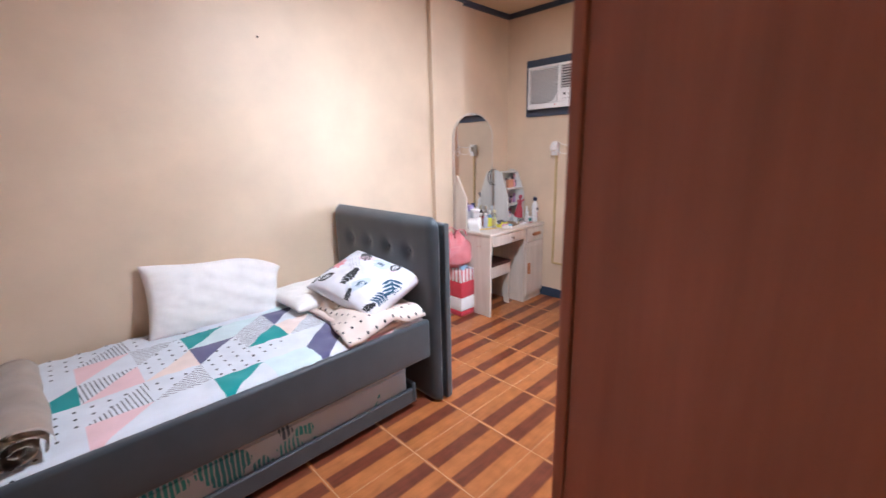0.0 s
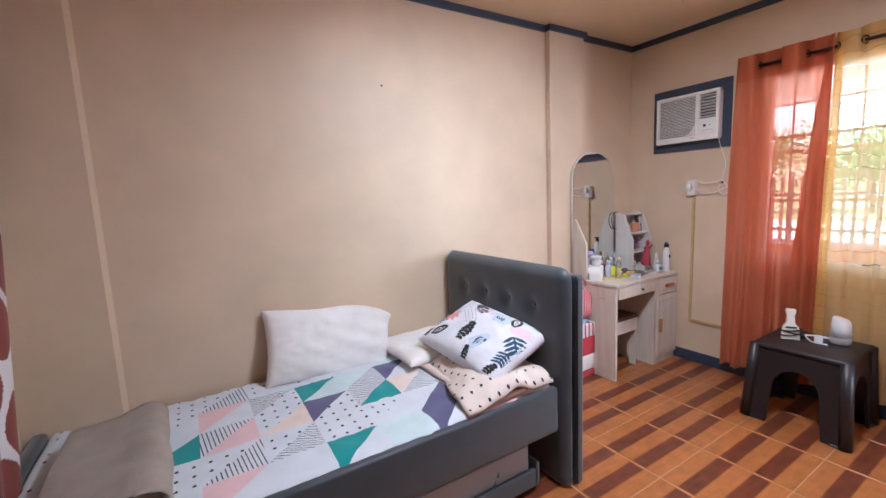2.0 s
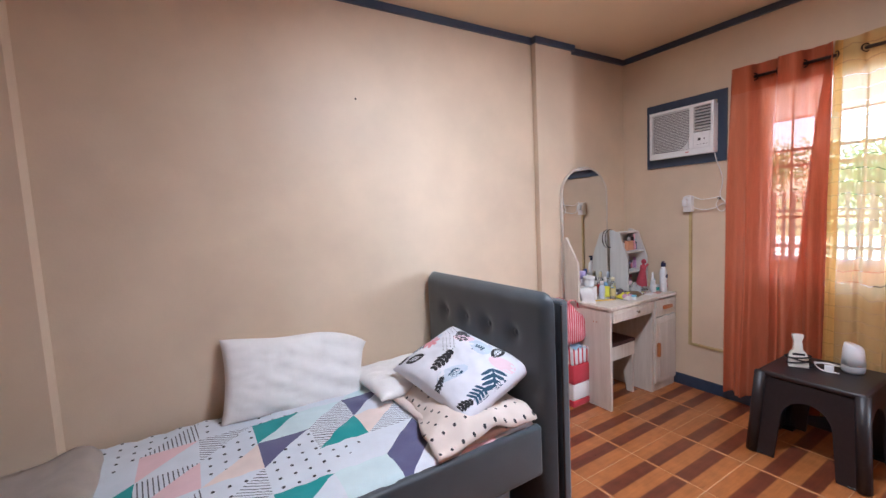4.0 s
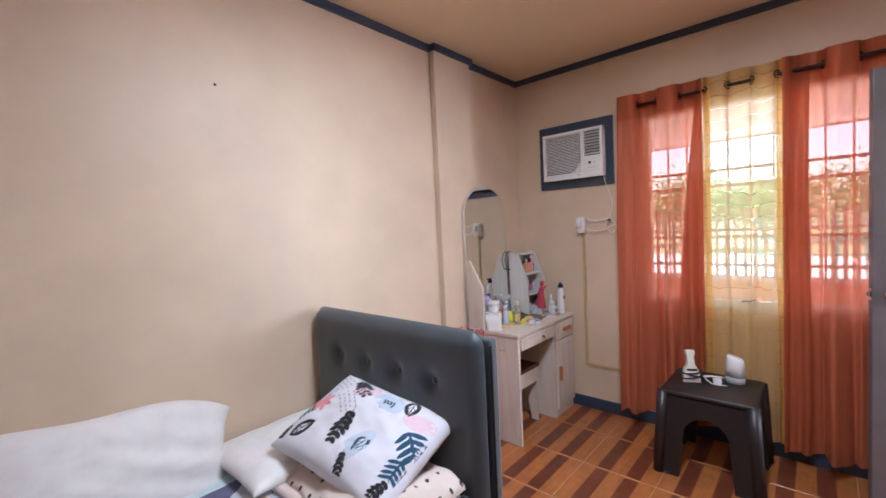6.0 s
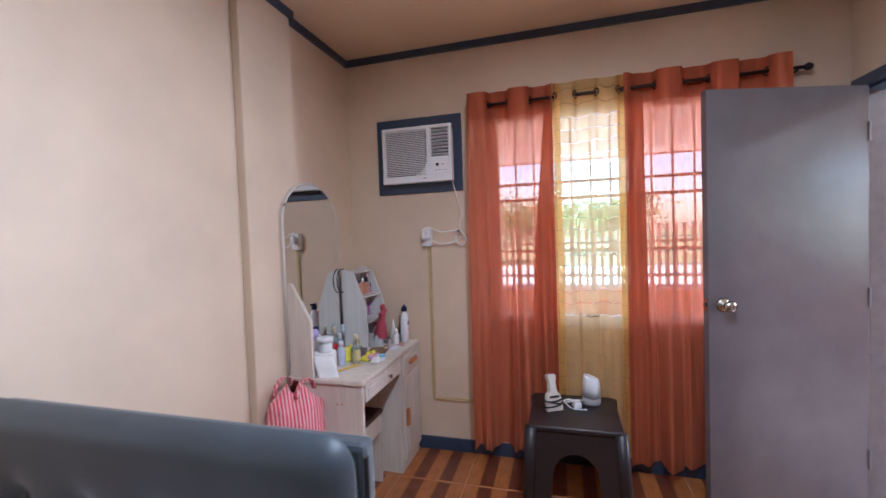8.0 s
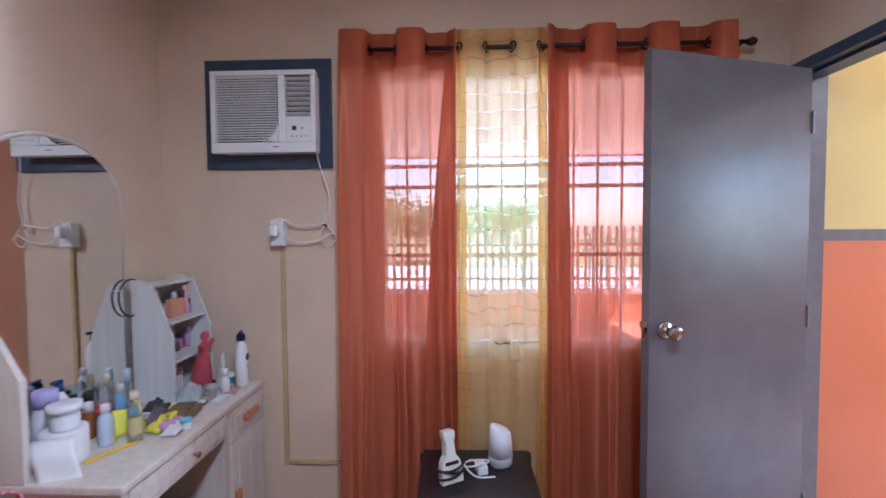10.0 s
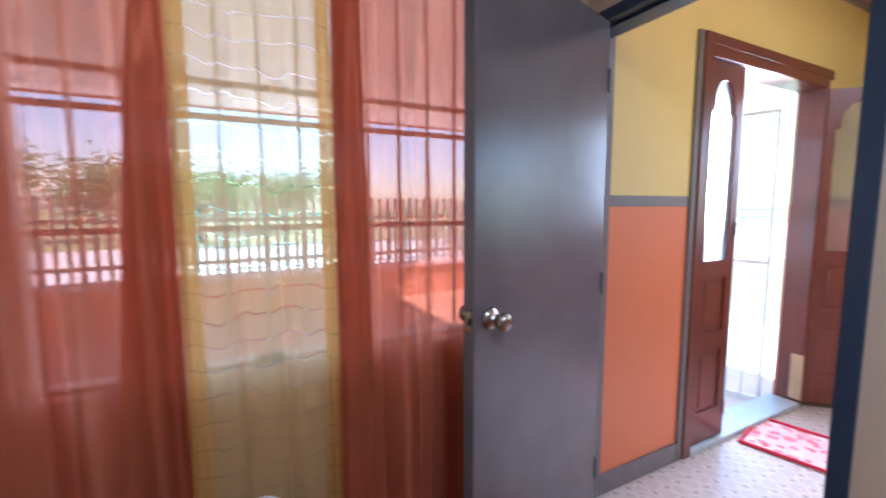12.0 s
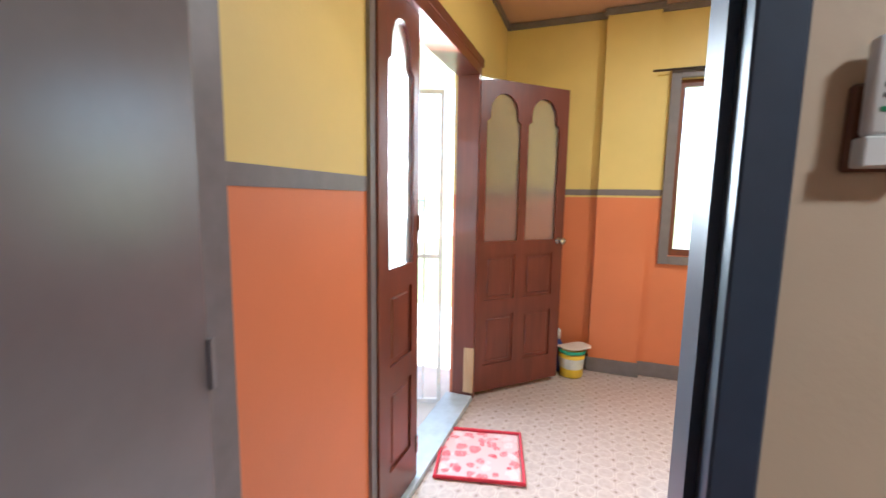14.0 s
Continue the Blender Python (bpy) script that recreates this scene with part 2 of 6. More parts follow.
def tile_mat():
    """Printed wood-look floor tile: two dark planks on a light ground."""
    a = Mat("wood_look_floor_tile", (0.4, 0.2, 0.08), 0.28)
    c = a.node("ShaderNodeTexCoord")
    info = a.node("ShaderNodeObjectInfo")
    sep = a.node("ShaderNodeSeparateXYZ", Vector=c.outputs["Object"])
    y = sep.outputs[1]
    s = a.math("ABSOLUTE", a.math("SUBTRACT", a.math("ABSOLUTE", y), 0.08))
    band = a.math("MULTIPLY", a.math("SUBTRACT", 0.0415, s), 140)
    band = a.math("MINIMUM", a.math("MAXIMUM", band, 0.0), 1.0)
    ends = a.math("MULTIPLY", a.math("SUBTRACT", 0.1915, a.math("ABSOLUTE", sep.outputs[0])), 400)
    band = a.math("MULTIPLY", band, a.math("MINIMUM", a.math("MAXIMUM", ends, 0.0), 1.0))
    shift = a.node("ShaderNodeVectorMath", )
    shift.operation = "ADD"
    a.put(c.outputs["Object"], shift.inputs[0])
    a.put(a.math("MULTIPLY", info.outputs["Random"], 40), shift.inputs[1])
    mp = a.node("ShaderNodeMapping", Vector=shift.outputs[0])
    mp.inputs["Scale"].default_value = (6, 60, 1)
    grain = a.noise(mp.outputs[0], 1.0, 6, 0.65)
    blot = a.noise(shift.outputs[0], 14, 4)
    g = a.math("MULTIPLY_ADD", blot, 0.5, a.math("MULTIPLY", grain, 0.55))
    lite = a.ramp(g, (0.3, (0.25, 0.085, 0.024)), (0.7, (0.47, 0.175, 0.052)))
    dark = a.ramp(g, (0.3, (0.080, 0.020, 0.011)), (0.7, (0.185, 0.052, 0.025)))
    a.set(Base_Color=a.mix(band, lite, dark), Roughness=a.math("MULTIPLY_ADD", grain, 0.12, 0.24))
    a.set(Coat_Weight=0.15)
    a.bump(grain, 0.06, 0.002)
    return a.m


def vinyl_mat():
    """Printed sheet vinyl: pale rounded squares with small dark diamonds where they meet."""
    a = Mat("printed_vinyl", (0.6, 0.5, 0.45), 0.22)
    c = a.node("ShaderNodeTexCoord")
    sep = a.node("ShaderNodeSeparateXYZ", Vector=c.outputs["Object"])
    u = a.math("SUBTRACT", a.math("FRACT", a.math("MULTIPLY", sep.outputs[0], 1 / 0.086)), 0.5)
    v = a.math("SUBTRACT", a.math("FRACT", a.math("MULTIPLY", sep.outputs[1], 1 / 0.086)), 0.5)
    au, av = a.math("ABSOLUTE", u), a.math("ABSOLUTE", v)
    oct_ = a.math("MAXIMUM", a.math("MAXIMUM", au, av), a.math("MULTIPLY", a.math("ADD", au, av), 0.68))
    line = a.ramp(oct_, (0.40, 0.0), (0.415, 1.0), (0.445, 1.0), (0.46, 0.0))
    dia = a.math("GREATER_THAN", a.math("ADD", au, av), 0.88)
    n = a.noise(c.outputs["Object"], 40, 4)
    base = a.ramp(n, (0.3, (0.44, 0.36, 0.335)), (0.7, (0.54, 0.45, 0.42)))
    col = a.mix(line, base, (0.60, 0.515, 0.475))
    col = a.mix(dia, col, (0.33, 0.25, 0.225))
    a.set(Base_Color=col, Roughness=a.math("MULTIPLY_ADD", n, 0.15, 0.16))
    a.bump(line, 0.05, 0.002)
    return a.m


TILE = tile_mat()
VINYL = vinyl_mat()

# ---- large structure ----
XW, XE, YS, YN, H = -0.52, 3.56, -0.02, 2.796, 2.63      # bedroom: west, east, south, north, height
HS = -2.945                                              # far wall of the hall
HH = 2.72                                                # height of the hall
TH = 0.15
WY0, WY1, WZ0, WZ1 = 0.32, 1.80, 0.875, 2.15              # bedroom window in the east wall
DX0, DX1, DZ = 2.70, 3.485, 2.075                        # bedroom doorway in the south wall
MY0, MY1, MZ = -2.10, -0.818, 2.13                        # main door in the east wall of the hall
AY0, AY1, AZ0, AZ1 = 2.06, 2.52, 1.77, 2.13              # hole of the air conditioner

setting("floor_slab", box((XW, YS, -0.12), (XE, YN, -0.006)), GROUT, "grouted floor bed under the tiles")
setting("floor_entry", box((XW, -0.9, -0.12), (0.62, YS, -0.002)), GROUT, "plain floor of the recess")
setting("floor_hall", box((-1.5, HS, -0.12), (XE, YS, -0.004)), VINYL, "glossy printed vinyl floor with pale octagons")

# north wall
setting("wall_north", box((XW - TH, YN, -0.1), (XE + TH, YN + TH, H + 0.05)), WALL, "beige painted wall behind the bed")
setting("pilaster_north_east", box((2.518, 2.752, 0), (2.885, YN, H), 0.003), WALL, "beige painted pilaster")
setting("pilaster_north_west", upright([(XW, YN), (XW, 2.755), (-0.184, 2.755), (-0.168, YN)], 0, H), WALL, "beige painted corner pilaster with a canted edge")
setting("wall_west", box((XW - TH, -0.9, -0.1), (XW, YN, H + 0.05)), WALL, "beige painted wall beside the bed's foot")
setting("wall_recess", box((XW - TH, -1.0, -0.1), (0.62, -0.9, H + 0.05)), WALL, "plain beige wall")
setting("wall_recess_side", box((0.62, -1.0, -0.1), (0.72, YS - 0.14, H + 0.05)), WALL, "plain beige wall")

# east wall of the bedroom, with window and air conditioner openings, and of the hall with the main door
E0, E1 = XE, XE + TH
setting("wall_east", boxes(
    ((E0, AY1, -0.1), (E1, YN, H + 0.05)), ((E0, AY0, -0.1), (E1, AY1, AZ0)), ((E0, AY0, AZ1), (E1, AY1, H + 0.05)),
    ((E0, WY1, -0.1), (E1, AY0, H + 0.05)), ((E0, WY0, -0.1), (E1, WY1, WZ0)), ((E0, WY0, WZ1), (E1, WY1, H + 0.05)),
    ((E0, YS - 0.07, -0.1), (E1, WY0, H + 0.05))), WALL, "beige painted wall with the window")
HY0 = YS - 0.14
setting("wall_hall_east_upper", boxes(
    ((E0, MY1 + 0.033, 1.37), (E1, YS - 0.07, HH + 0.05)), ((E0, MY0, MZ + 0.03), (E1, MY1 + 0.033, HH + 0.05)), ((E0, HS, 1.37), (E1, MY0, HH + 0.05))), YELLOW, "yellow painted upper wall")
setting("wall_hall_east_lower", boxes(
    ((E0, MY1 + 0.033, -0.1), (E1, YS - 0.07, 1.37)), ((E0, HS, -0.1), (E1, MY0, 1.37))), ORANGE, "orange painted lower wall")
# south wall of the bedroom (two painted sides)
SM = YS - 0.07
setting("wall_south", boxes(
    ((0.72, SM, -0.1), (DX0 - 0.02, YS, H + 0.05)), ((DX0 - 0.02, SM, DZ + 0.02), (XE, YS, H + 0.05)),
    ((0.62, SM, -0.1), (0.72, YS, H + 0.05))), WALL, "beige painted wall with the doorway")
setting("wall_hall_north", boxes(
    ((-1.5, HY0, -0.1), (DX0 - 0.02, SM, HH + 0.05)), ((DX0 - 0.02, HY0, DZ + 0.02), (XE, SM, HH + 0.05))), YELLOW, "yellow painted hall wall")
# far wall of the hall with its window
VX0, VX1, VZ0, VZ1 = 1.45, 2.31, 0.945, 2.21
setting("wall_hall_south_upper", boxes(
    ((VX1, HS - TH, 1.37), (XE + TH, HS, HH + 0.05)), ((VX0, HS - TH, VZ1), (VX1, HS, HH + 0.05)), ((-1.5, HS - TH, 1.37), (VX0, HS, HH + 0.05))), YELLOW, "yellow painted upper wall")
setting("wall_hall_south_lower", boxes(
    ((VX1, HS - TH, -0.1), (XE + TH, HS, 1.37)), ((VX0, HS - TH, -0.1), (VX1, HS, VZ0)), ((-1.5, HS - TH, -0.1), (VX0, HS, 1.37))), ORANGE, "orange painted lower wall")
setting("pilaster_hall_upper", box((2.465, HS, 1.37), (2.818, HS + 0.06, HH)), YELLOW, "yellow painted pilaster")
setting("pilaster_hall_lower", box((2.465, HS, 0), (2.818, HS + 0.06, 1.37)), ORANGE, "orange painted pilaster")
setting("wall_hall_west", box((-1.65, HS - TH, -0.1), (-1.5, YS, HH + 0.05)), YELLOW, "yellow painted wall")
setting("ceiling_bedroom", boxes(((XW - TH, SM, H), (XE + TH, YN + TH, H + 0.1)), ((XW - TH, -1.0, H), (0.72, SM, H + 0.1))), CEIL, "tan painted ceiling")
setting("ceiling_hall", box((-1.65, HS - TH, HH), (XE + TH, HY0, HH + 0.1)), HALLCEIL, "peach painted ceiling")

# trims
CT = 0.042
setting("trim_north", boxes(((-0.21, YN - 0.02, H - CT), (2.525, YN, H)), ((2.885, YN - 0.02, H - CT), (XE - 0.02, YN, H)),
                            ((2.505, 2.735, H - CT), (2.905, 2.7549, H)), ((2.505, 2.755, H - CT), (2.5249, YN - 0.02, H)), ((2.8851, 2.755, H - CT), (2.905, YN - 0.02, H)),
                            ((XW, 2.735, H - CT), (-0.19, 2.7549, H)), ((-0.2099, 2.755, H - CT), (-0.19, YN - 0.02, H))), NAVY, "navy painted ceiling trim")
setting("trim_east", box((XE - 0.02, YS, H - CT), (XE, YN, H)), NAVY, "navy painted ceiling trim")
setting("trim_south", box((0.72, YS, H - CT), (XE - 0.02, YS + 0.02, H)), NAVY, "navy painted ceiling trim")
setting("trim_west", box((XW, -0.9, H - CT), (XW + 0.02, 2.735, H)), NAVY, "navy painted ceiling trim")
setting("baseboard_east", box((XE - 0.012, YS, 0), (XE, YN, 0.085), 0.002), NAVY, "navy painted baseboard")
setting("baseboard_north", boxes(((-0.21, YN - 0.012, 0), (2.525, YN, 0.085)), ((2.885, YN - 0.012, 0), (XE - 0.012, YN, 0.085))), NAVY, "navy painted baseboard")
setting("baseboard_south", box((0.72, YS, 0), (DX0 - 0.06, YS + 0.012, 0.085)), NAVY, "navy painted baseboard")
setting("trim_hall_east", box((XE - 0.02, HS, HH - 0.05), (XE, HY0, HH - 0.007)), GREYTRIM, "grey painted ceiling trim")
setting("trim_hall_south", boxes(((-1.5, HS, HH - 0.05), (2.465, HS + 0.02, HH - 0.007)), ((2.818, HS, HH - 0.05), (XE - 0.02, HS + 0.02, HH - 0.007)),
                                 ((2.445, HS + 0.0601, HH - 0.05), (2.838, HS + 0.08, HH - 0.007))), GREYTRIM, "grey painted ceiling trim")
setting("dado_east", boxes(((XE - 0.004, MY1 + 0.0705, 1.362), (XE, HY0, 1.412)), ((XE - 0.004, HS, 1.362), (XE, MY0, 1.412))), GREYTRIM, "grey painted dado stripe")
setting("dado_south", boxes(((2.818, HS, 1.385), (XE, HS + 0.004, 1.43)), ((2.461, HS + 0.06, 1.385), (2.822, HS + 0.064, 1.43)), ((VX1 + 0.066, HS, 1.385), (2.465, HS + 0.004, 1.43))), GREYTRIM, "grey painted dado stripe")
setting("baseboard_hall_east", boxes(((XE - 0.012, MY1 + 0.0705, 0), (XE, HY0 - 0.0125, 0.10)), ((XE - 0.012, HS, 0), (XE, MY0 - 0.06, 0.10))), GREYTRIM, "grey painted baseboard")
setting("baseboard_hall_south", boxes(((-1.5, HS, 0), (2.465, HS + 0.012, 0.11)), ((2.453, HS + 0.06, 0), (2.83, HS + 0.072, 0.11)), ((2.818, HS, 0), (XE - 0.012, HS + 0.012, 0.11))), GREYTRIM, "grey painted baseboard")


# ---- bedroom doorway: frame and open leaf ----
dw = thing("door_1", "flush grey-brown painted door standing open, chrome knob", "door")
part("door_frame", boxes(((DX0 - 0.045, HY0 - 0.012, 0), (DX0, YS + 0.012, DZ + 0.045)), ((DX0, HY0 - 0.012, DZ), (3.548, YS + 0.012, DZ + 0.045)), bevel=0.003), NAVY, dw, "navy painted door frame")
part("hinge_jamb", boxes(((3.495, -0.055, 0), (3.5595, YS + 0.012, DZ - 0.0005)), ((3.547, HY0 - 0.012, 0), (3.5595, -0.0555, DZ - 0.0005)), bevel=0.003), GREYTRIM, dw, "grey painted hinge jamb")
part("door_stop", boxes(((DX0, HY0 + 0.02, 0), (DX0 + 0.012, YS - 0.035, DZ)), ((DX0 + 0.012, HY0 + 0.02, DZ - 0.012), (3.546, YS - 0.035, DZ))), NAVY, dw, "grey painted door stop")
LEAF = math.degrees(math.atan2(0.752, -0.226))            # direction of the open leaf from its hinge
LM = pose(3.487, -0.012, 0, 0, 0, LEAF)
leaf = part("leaf", box((0.0, 0.0, 0.012), (0.785, 0.04, 2.07), 0.003, 2), LEAFPAINT, dw)
leaf.matrix_basis = LM
for side, y0, d in (("knob", 0.04, 1), ("knob", 0.0, -1)):
    k = part("knob", lathe([(0.0, 0.0), (0.033, 0.0), (0.034, 0.006), (0.026, 0.012), (0.012, 0.016), (0.0115, 0.03), (0.02, 0.036), (0.027, 0.048), (0.0275, 0.056), (0.022, 0.066), (0.010, 0.0685), (0.0, 0.068)], 28), CHROME, leaf, "worn chrome round knob", True)
    k.matrix_basis = pose(0.715, y0, 1.04, -90 * d, 0, 0)
part("latch_plate", box((0.7845, 0.008, 1.01), (0.787, 0.032, 1.07)), CHROME, leaf, "steel latch plate")
part("latch_bolt", box((0.787, 0.013, 1.03), (0.797, 0.027, 1.05), 0.002), CHROME, leaf, "steel latch bolt")
for z in (0.25, 1.05, 1.85):
    part("hinge", boxes(((-0.008, 0.038, z - 0.045), (0.004, 0.048, z + 0.045))), GREYTRIM, leaf, "painted hinge")

# ---- bedroom window: frame, sill, grille ----
win = tagged(thing("window_1", "white window with a welded steel grille behind curtains", "window"), kind="structure")
WHITE = plain("window_paint", (0.74, 0.68, 0.64), 0.45)
FR = 0.025
part("window_frame", boxes(((XE + 0.05, WY0, WZ0), (XE + 0.11, WY0 + FR, WZ1)), ((XE + 0.05, WY1 - FR, WZ0), (XE + 0.11, WY1, WZ1)),
                           ((XE + 0.05, WY0 + FR, WZ0), (XE + 0.11, WY1 - FR, WZ0 + FR)), ((XE + 0.05, WY0 + FR, WZ1 - FR), (XE + 0.11, WY1 - FR, WZ1))), WHITE, win)
part("window_sill", box((XE + 0.001, WY0 + 0.001, WZ0 + 0.0005), (XE + 0.049, WY1 - 0.001, WZ0 + 0.012), 0.003), WHITE, win)
part("latch", box((XE + 0.03, 1.19, WZ0 + 0.0125), (XE + 0.05, 1.265, WZ0 + 0.045), 0.008, 2), BLACKP, win, "dark window latch")
for i in range(12):
    y = 0.425 + i * 0.1135
    part("grille_bar", box((XE + 0.116, y - 0.005, WZ0), (XE + 0.126, y + 0.005, WZ1)), WHITE, win)
for z in (1.30, 1.63, 1.73):
    part("grille_rail", box((XE + 0.128, WY0, z - 0.009), (XE + 0.136, WY1, z + 0.009)), WHITE, win)

# ---- outside ----
GRASS = plain("dry_grass", (0.24, 0.27, 0.12), 0.95, 0, 0.3, 5)
setting("ground", box((-400, -400, -0.35), (400, 400, -0.26)), GRASS, "grassy ground that reaches the horizon")
setting("porch_floor", boxes(((XE + TH, -0.9, -0.25), (8.6, 4.5, -0.06)), ((5.6, -2.8, -0.25), (8.6, -0.9005, -0.06))), plain("orange_porch_paint", (0.46, 0.20, 0.12), 0.7, 0, 0.12, 3), "orange painted porch floor")
setting("entry_floor", boxes(((XE + TH, -4.5, -0.25), (5.5995, -0.9005, -0.062)), ((5.5995, -4.5, -0.25), (8.6, -2.8005, -0.062))), plain("pale_porch_concrete", (0.62, 0.60, 0.57), 0.8, 0, 0.12, 3), "pale concrete floor before the front door")
SOFF = paint("pink_soffit_paint", (0.82, 0.74, 0.71), 0.6)
setting("porch_roof", boxes(((XE + TH, -0.9, 2.62), (8.3, 4.5, 2.72)), ((5.6005, -2.8, 2.62), (8.3, -0.9005, 2.72))), SOFF, "pinkish painted porch soffit")
setting("entry_roof", box((XE + TH, -4.5, 2.68), (5.6, -0.9005, 2.78)), SOFF, "pinkish painted entry soffit")
# unseen eave, added to keep a sun patch off the hall floor
setting("roof_eave_south", box((-1.65, HS - TH - 1.3, 2.62), (XE + TH - 0.001, HS - TH - 0.001, 2.72)), SOFF, "unseen pinkish eave added to keep the sun out of the hall window")
setting("roof_edge", box((8.3, -2.8, 2.60), (8.36, 4.5, 2.80)), paint("red_fascia_paint", (0.50, 0.16, 0.10), 0.6), "red painted roof edge")

from mathutils.bvhtree import BVHTree

# ---- more materials ----


def cotton(name, c, dots=False, stripes=False, turn=0.0):
    """A bed linen print: plain, with small black dots, or with thin black lines."""
    a = Mat(name, c, 0.88)
    v = a.coord()
    n = a.noise(v, 12, 5)
    col = a.ramp(n, (0.3, tuple(x * 0.93 for x in c)), (0.7, tuple(min(1, x * 1.04) for x in c)))
    sep = a.node("ShaderNodeSeparateXYZ", Vector=v)
    if dots:
        u = a.math("SUBTRACT", a.math("FRACT", a.math("MULTIPLY", sep.outputs[0], 1 / 0.052)), 0.5)
        w = a.math("SUBTRACT", a.math("FRACT", a.math("MULTIPLY", sep.outputs[1], 1 / 0.06)), 0.5)
        d = a.math("SQRT", a.math("ADD", a.math("MULTIPLY", u, u), a.math("MULTIPLY", w, w)))
        col = a.mix(a.math("LESS_THAN", d, 0.125), col, (0.02, 0.02, 0.025))
    if stripes:
        s = a.math("ADD", a.math("MULTIPLY", sep.outputs[0], math.cos(turn)), a.math("MULTIPLY", sep.outputs[1], math.sin(turn)))
        f = a.math("FRACT", a.math("MULTIPLY", s, 1 / 0.0155))
        col = a.mix(a.math("LESS_THAN", f, 0.27), col, (0.05, 0.05, 0.06))
    a.set(Base_Color=col, Sheen_Weight=0.15)
    a.bump(a.math("ADD", a.noise(v, 500, 2), a.math("MULTIPLY", n, 3)), 0.15, 0.002)
    return a.m


LW = (0.63, 0.67, 0.73)
LINEN = [cotton("linen_white", LW), cotton("linen_dots", LW, True), cotton("linen_stripes", LW, False, True, 0.1), cotton("linen_pink", (0.72, 0.50, 0.53)),
         cotton("linen_teal", (0.015, 0.27, 0.27)), cotton("linen_violet", (0.10, 0.10, 0.20)), cotton("linen_pale_blue", (0.56, 0.68, 0.70)),
         cotton("linen_peach", (0.74, 0.62, 0.57)), cotton("linen_slant", LW, False, True, 1.0)]
WHITECOT = cotton("white_pillow_cotton", (0.78, 0.765, 0.75))
PALEPRINT = cotton("pale_print_cotton", (0.70, 0.71, 0.77))
REVERSE = cotton("dotted_reverse_cotton", (0.66, 0.57, 0.51), True)


def print_mat(name, ground, colours, scale, size, streak):
    """A print of scattered soft motifs, each with its own colour and inner streaks."""
    a = Mat(name, ground, 0.85)
    v = a.coord()
    wob = a.node("ShaderNodeTexNoise", Vector=v, Scale=18.0, Detail=2.0)
    add = a.t.nodes.new("ShaderNodeVectorMath")
    add.operation = "MULTIPLY_ADD"
    a.put(wob.outputs["Color"], add.inputs[0])
    add.inputs[1].default_value = (0.05, 0.05, 0.05)
    a.put(v, add.inputs[2])
    vo = a.node("ShaderNodeTexVoronoi", Vector=add.outputs[0], Scale=scale)
    d = vo.outputs["Distance"]
    sep = a.node("ShaderNodeSeparateColor", Color=vo.outputs["Color"])
    n = len(colours)
    pick = a.t.nodes.new("ShaderNodeValToRGB")
    pick.color_ramp.interpolation = "CONSTANT"
    e = pick.color_ramp.elements
    while len(e) < n:
        e.new(0.5)
    for i, c in enumerate(colours):
        e[i].position, e[i].color = i / n, (*c, 1)
    a.put(sep.outputs[0], pick.inputs[0])
    w = a.node("ShaderNodeTexWave", Vector=v, Scale=streak, Distortion=2.5)
    inside = a.math("MULTIPLY", a.math("LESS_THAN", d, a.math("MULTIPLY_ADD", sep.outputs[1], size * 0.6, size * 0.55)), a.math("GREATER_THAN", w.outputs[1], a.math("MULTIPLY", sep.outputs[2], 0.6)))
    a.set(Base_Color=a.mix(inside, ground, pick.outputs[0]))
    a.bump(a.noise(v, 9, 4), 0.2, 0.004)
    return a.m



LEAFPRINT = print_mat("leaf_print_sheet", (0.42, 0.52, 0.64), [(0.03, 0.24, 0.32), (0.05, 0.10, 0.18), (0.04, 0.32, 0.38), (0.42, 0.52, 0.64)], 6.0, 0.62, 16.0)
RUGPRINT = print_mat("red_rug_print", (0.72, 0.42, 0.42), [(0.58, 0.05, 0.08), (0.66, 0.10, 0.13), (0.75, 0.55, 0.55)], 17.0, 0.55, 40.0)
BLANKET = cloth("taupe_fleece", (0.60, 0.52, 0.44), 0.95, 0.16, 300, 0.35, 0.5)
TAUPE2 = plain("dark_leather", (0.02, 0.016, 0.018), 0.5)


def lattice_mat():
    a = Mat("brown_lattice_curtain", (0.25, 0.05, 0.04), 0.85)
    v = a.coord()
    sep = a.node("ShaderNodeSeparateXYZ", Vector=v)
    rag = a.math("MULTIPLY", a.math("SUBTRACT", a.noise(a.coord((1, 30, 200)), 1.0, 3), 0.5), 0.5)
    cy = a.math("COSINE", a.math("MULTIPLY", sep.outputs[1], 2 * math.pi / 0.24))
    cz = a.math("COSINE", a.math("MULTIPLY", sep.outputs[2], 2 * math.pi / 0.36))
    f = a.math("ABSOLUTE", a.math("ADD", a.math("ADD", cy, cz), rag))
    a.set(Base_Color=a.mix(a.math("LESS_THAN", f, 0.42), (0.21, 0.045, 0.035), (0.72, 0.70, 0.72)), Sheen_Weight=0.2)
    return a.m


LATTICE = lattice_mat()


def solid(sheet_bm, t):
    """Give a cloth thickness."""
    bmesh.ops.recalc_face_normals(sheet_bm, faces=sheet_bm.faces)
    bmesh.ops.solidify(sheet_bm, geom=sheet_bm.faces[:], thickness=t)
    return sheet_bm


def wr(x, y, z, s, a):
    return a * noise.noise(Vector((x * s, y * s, z * s)))


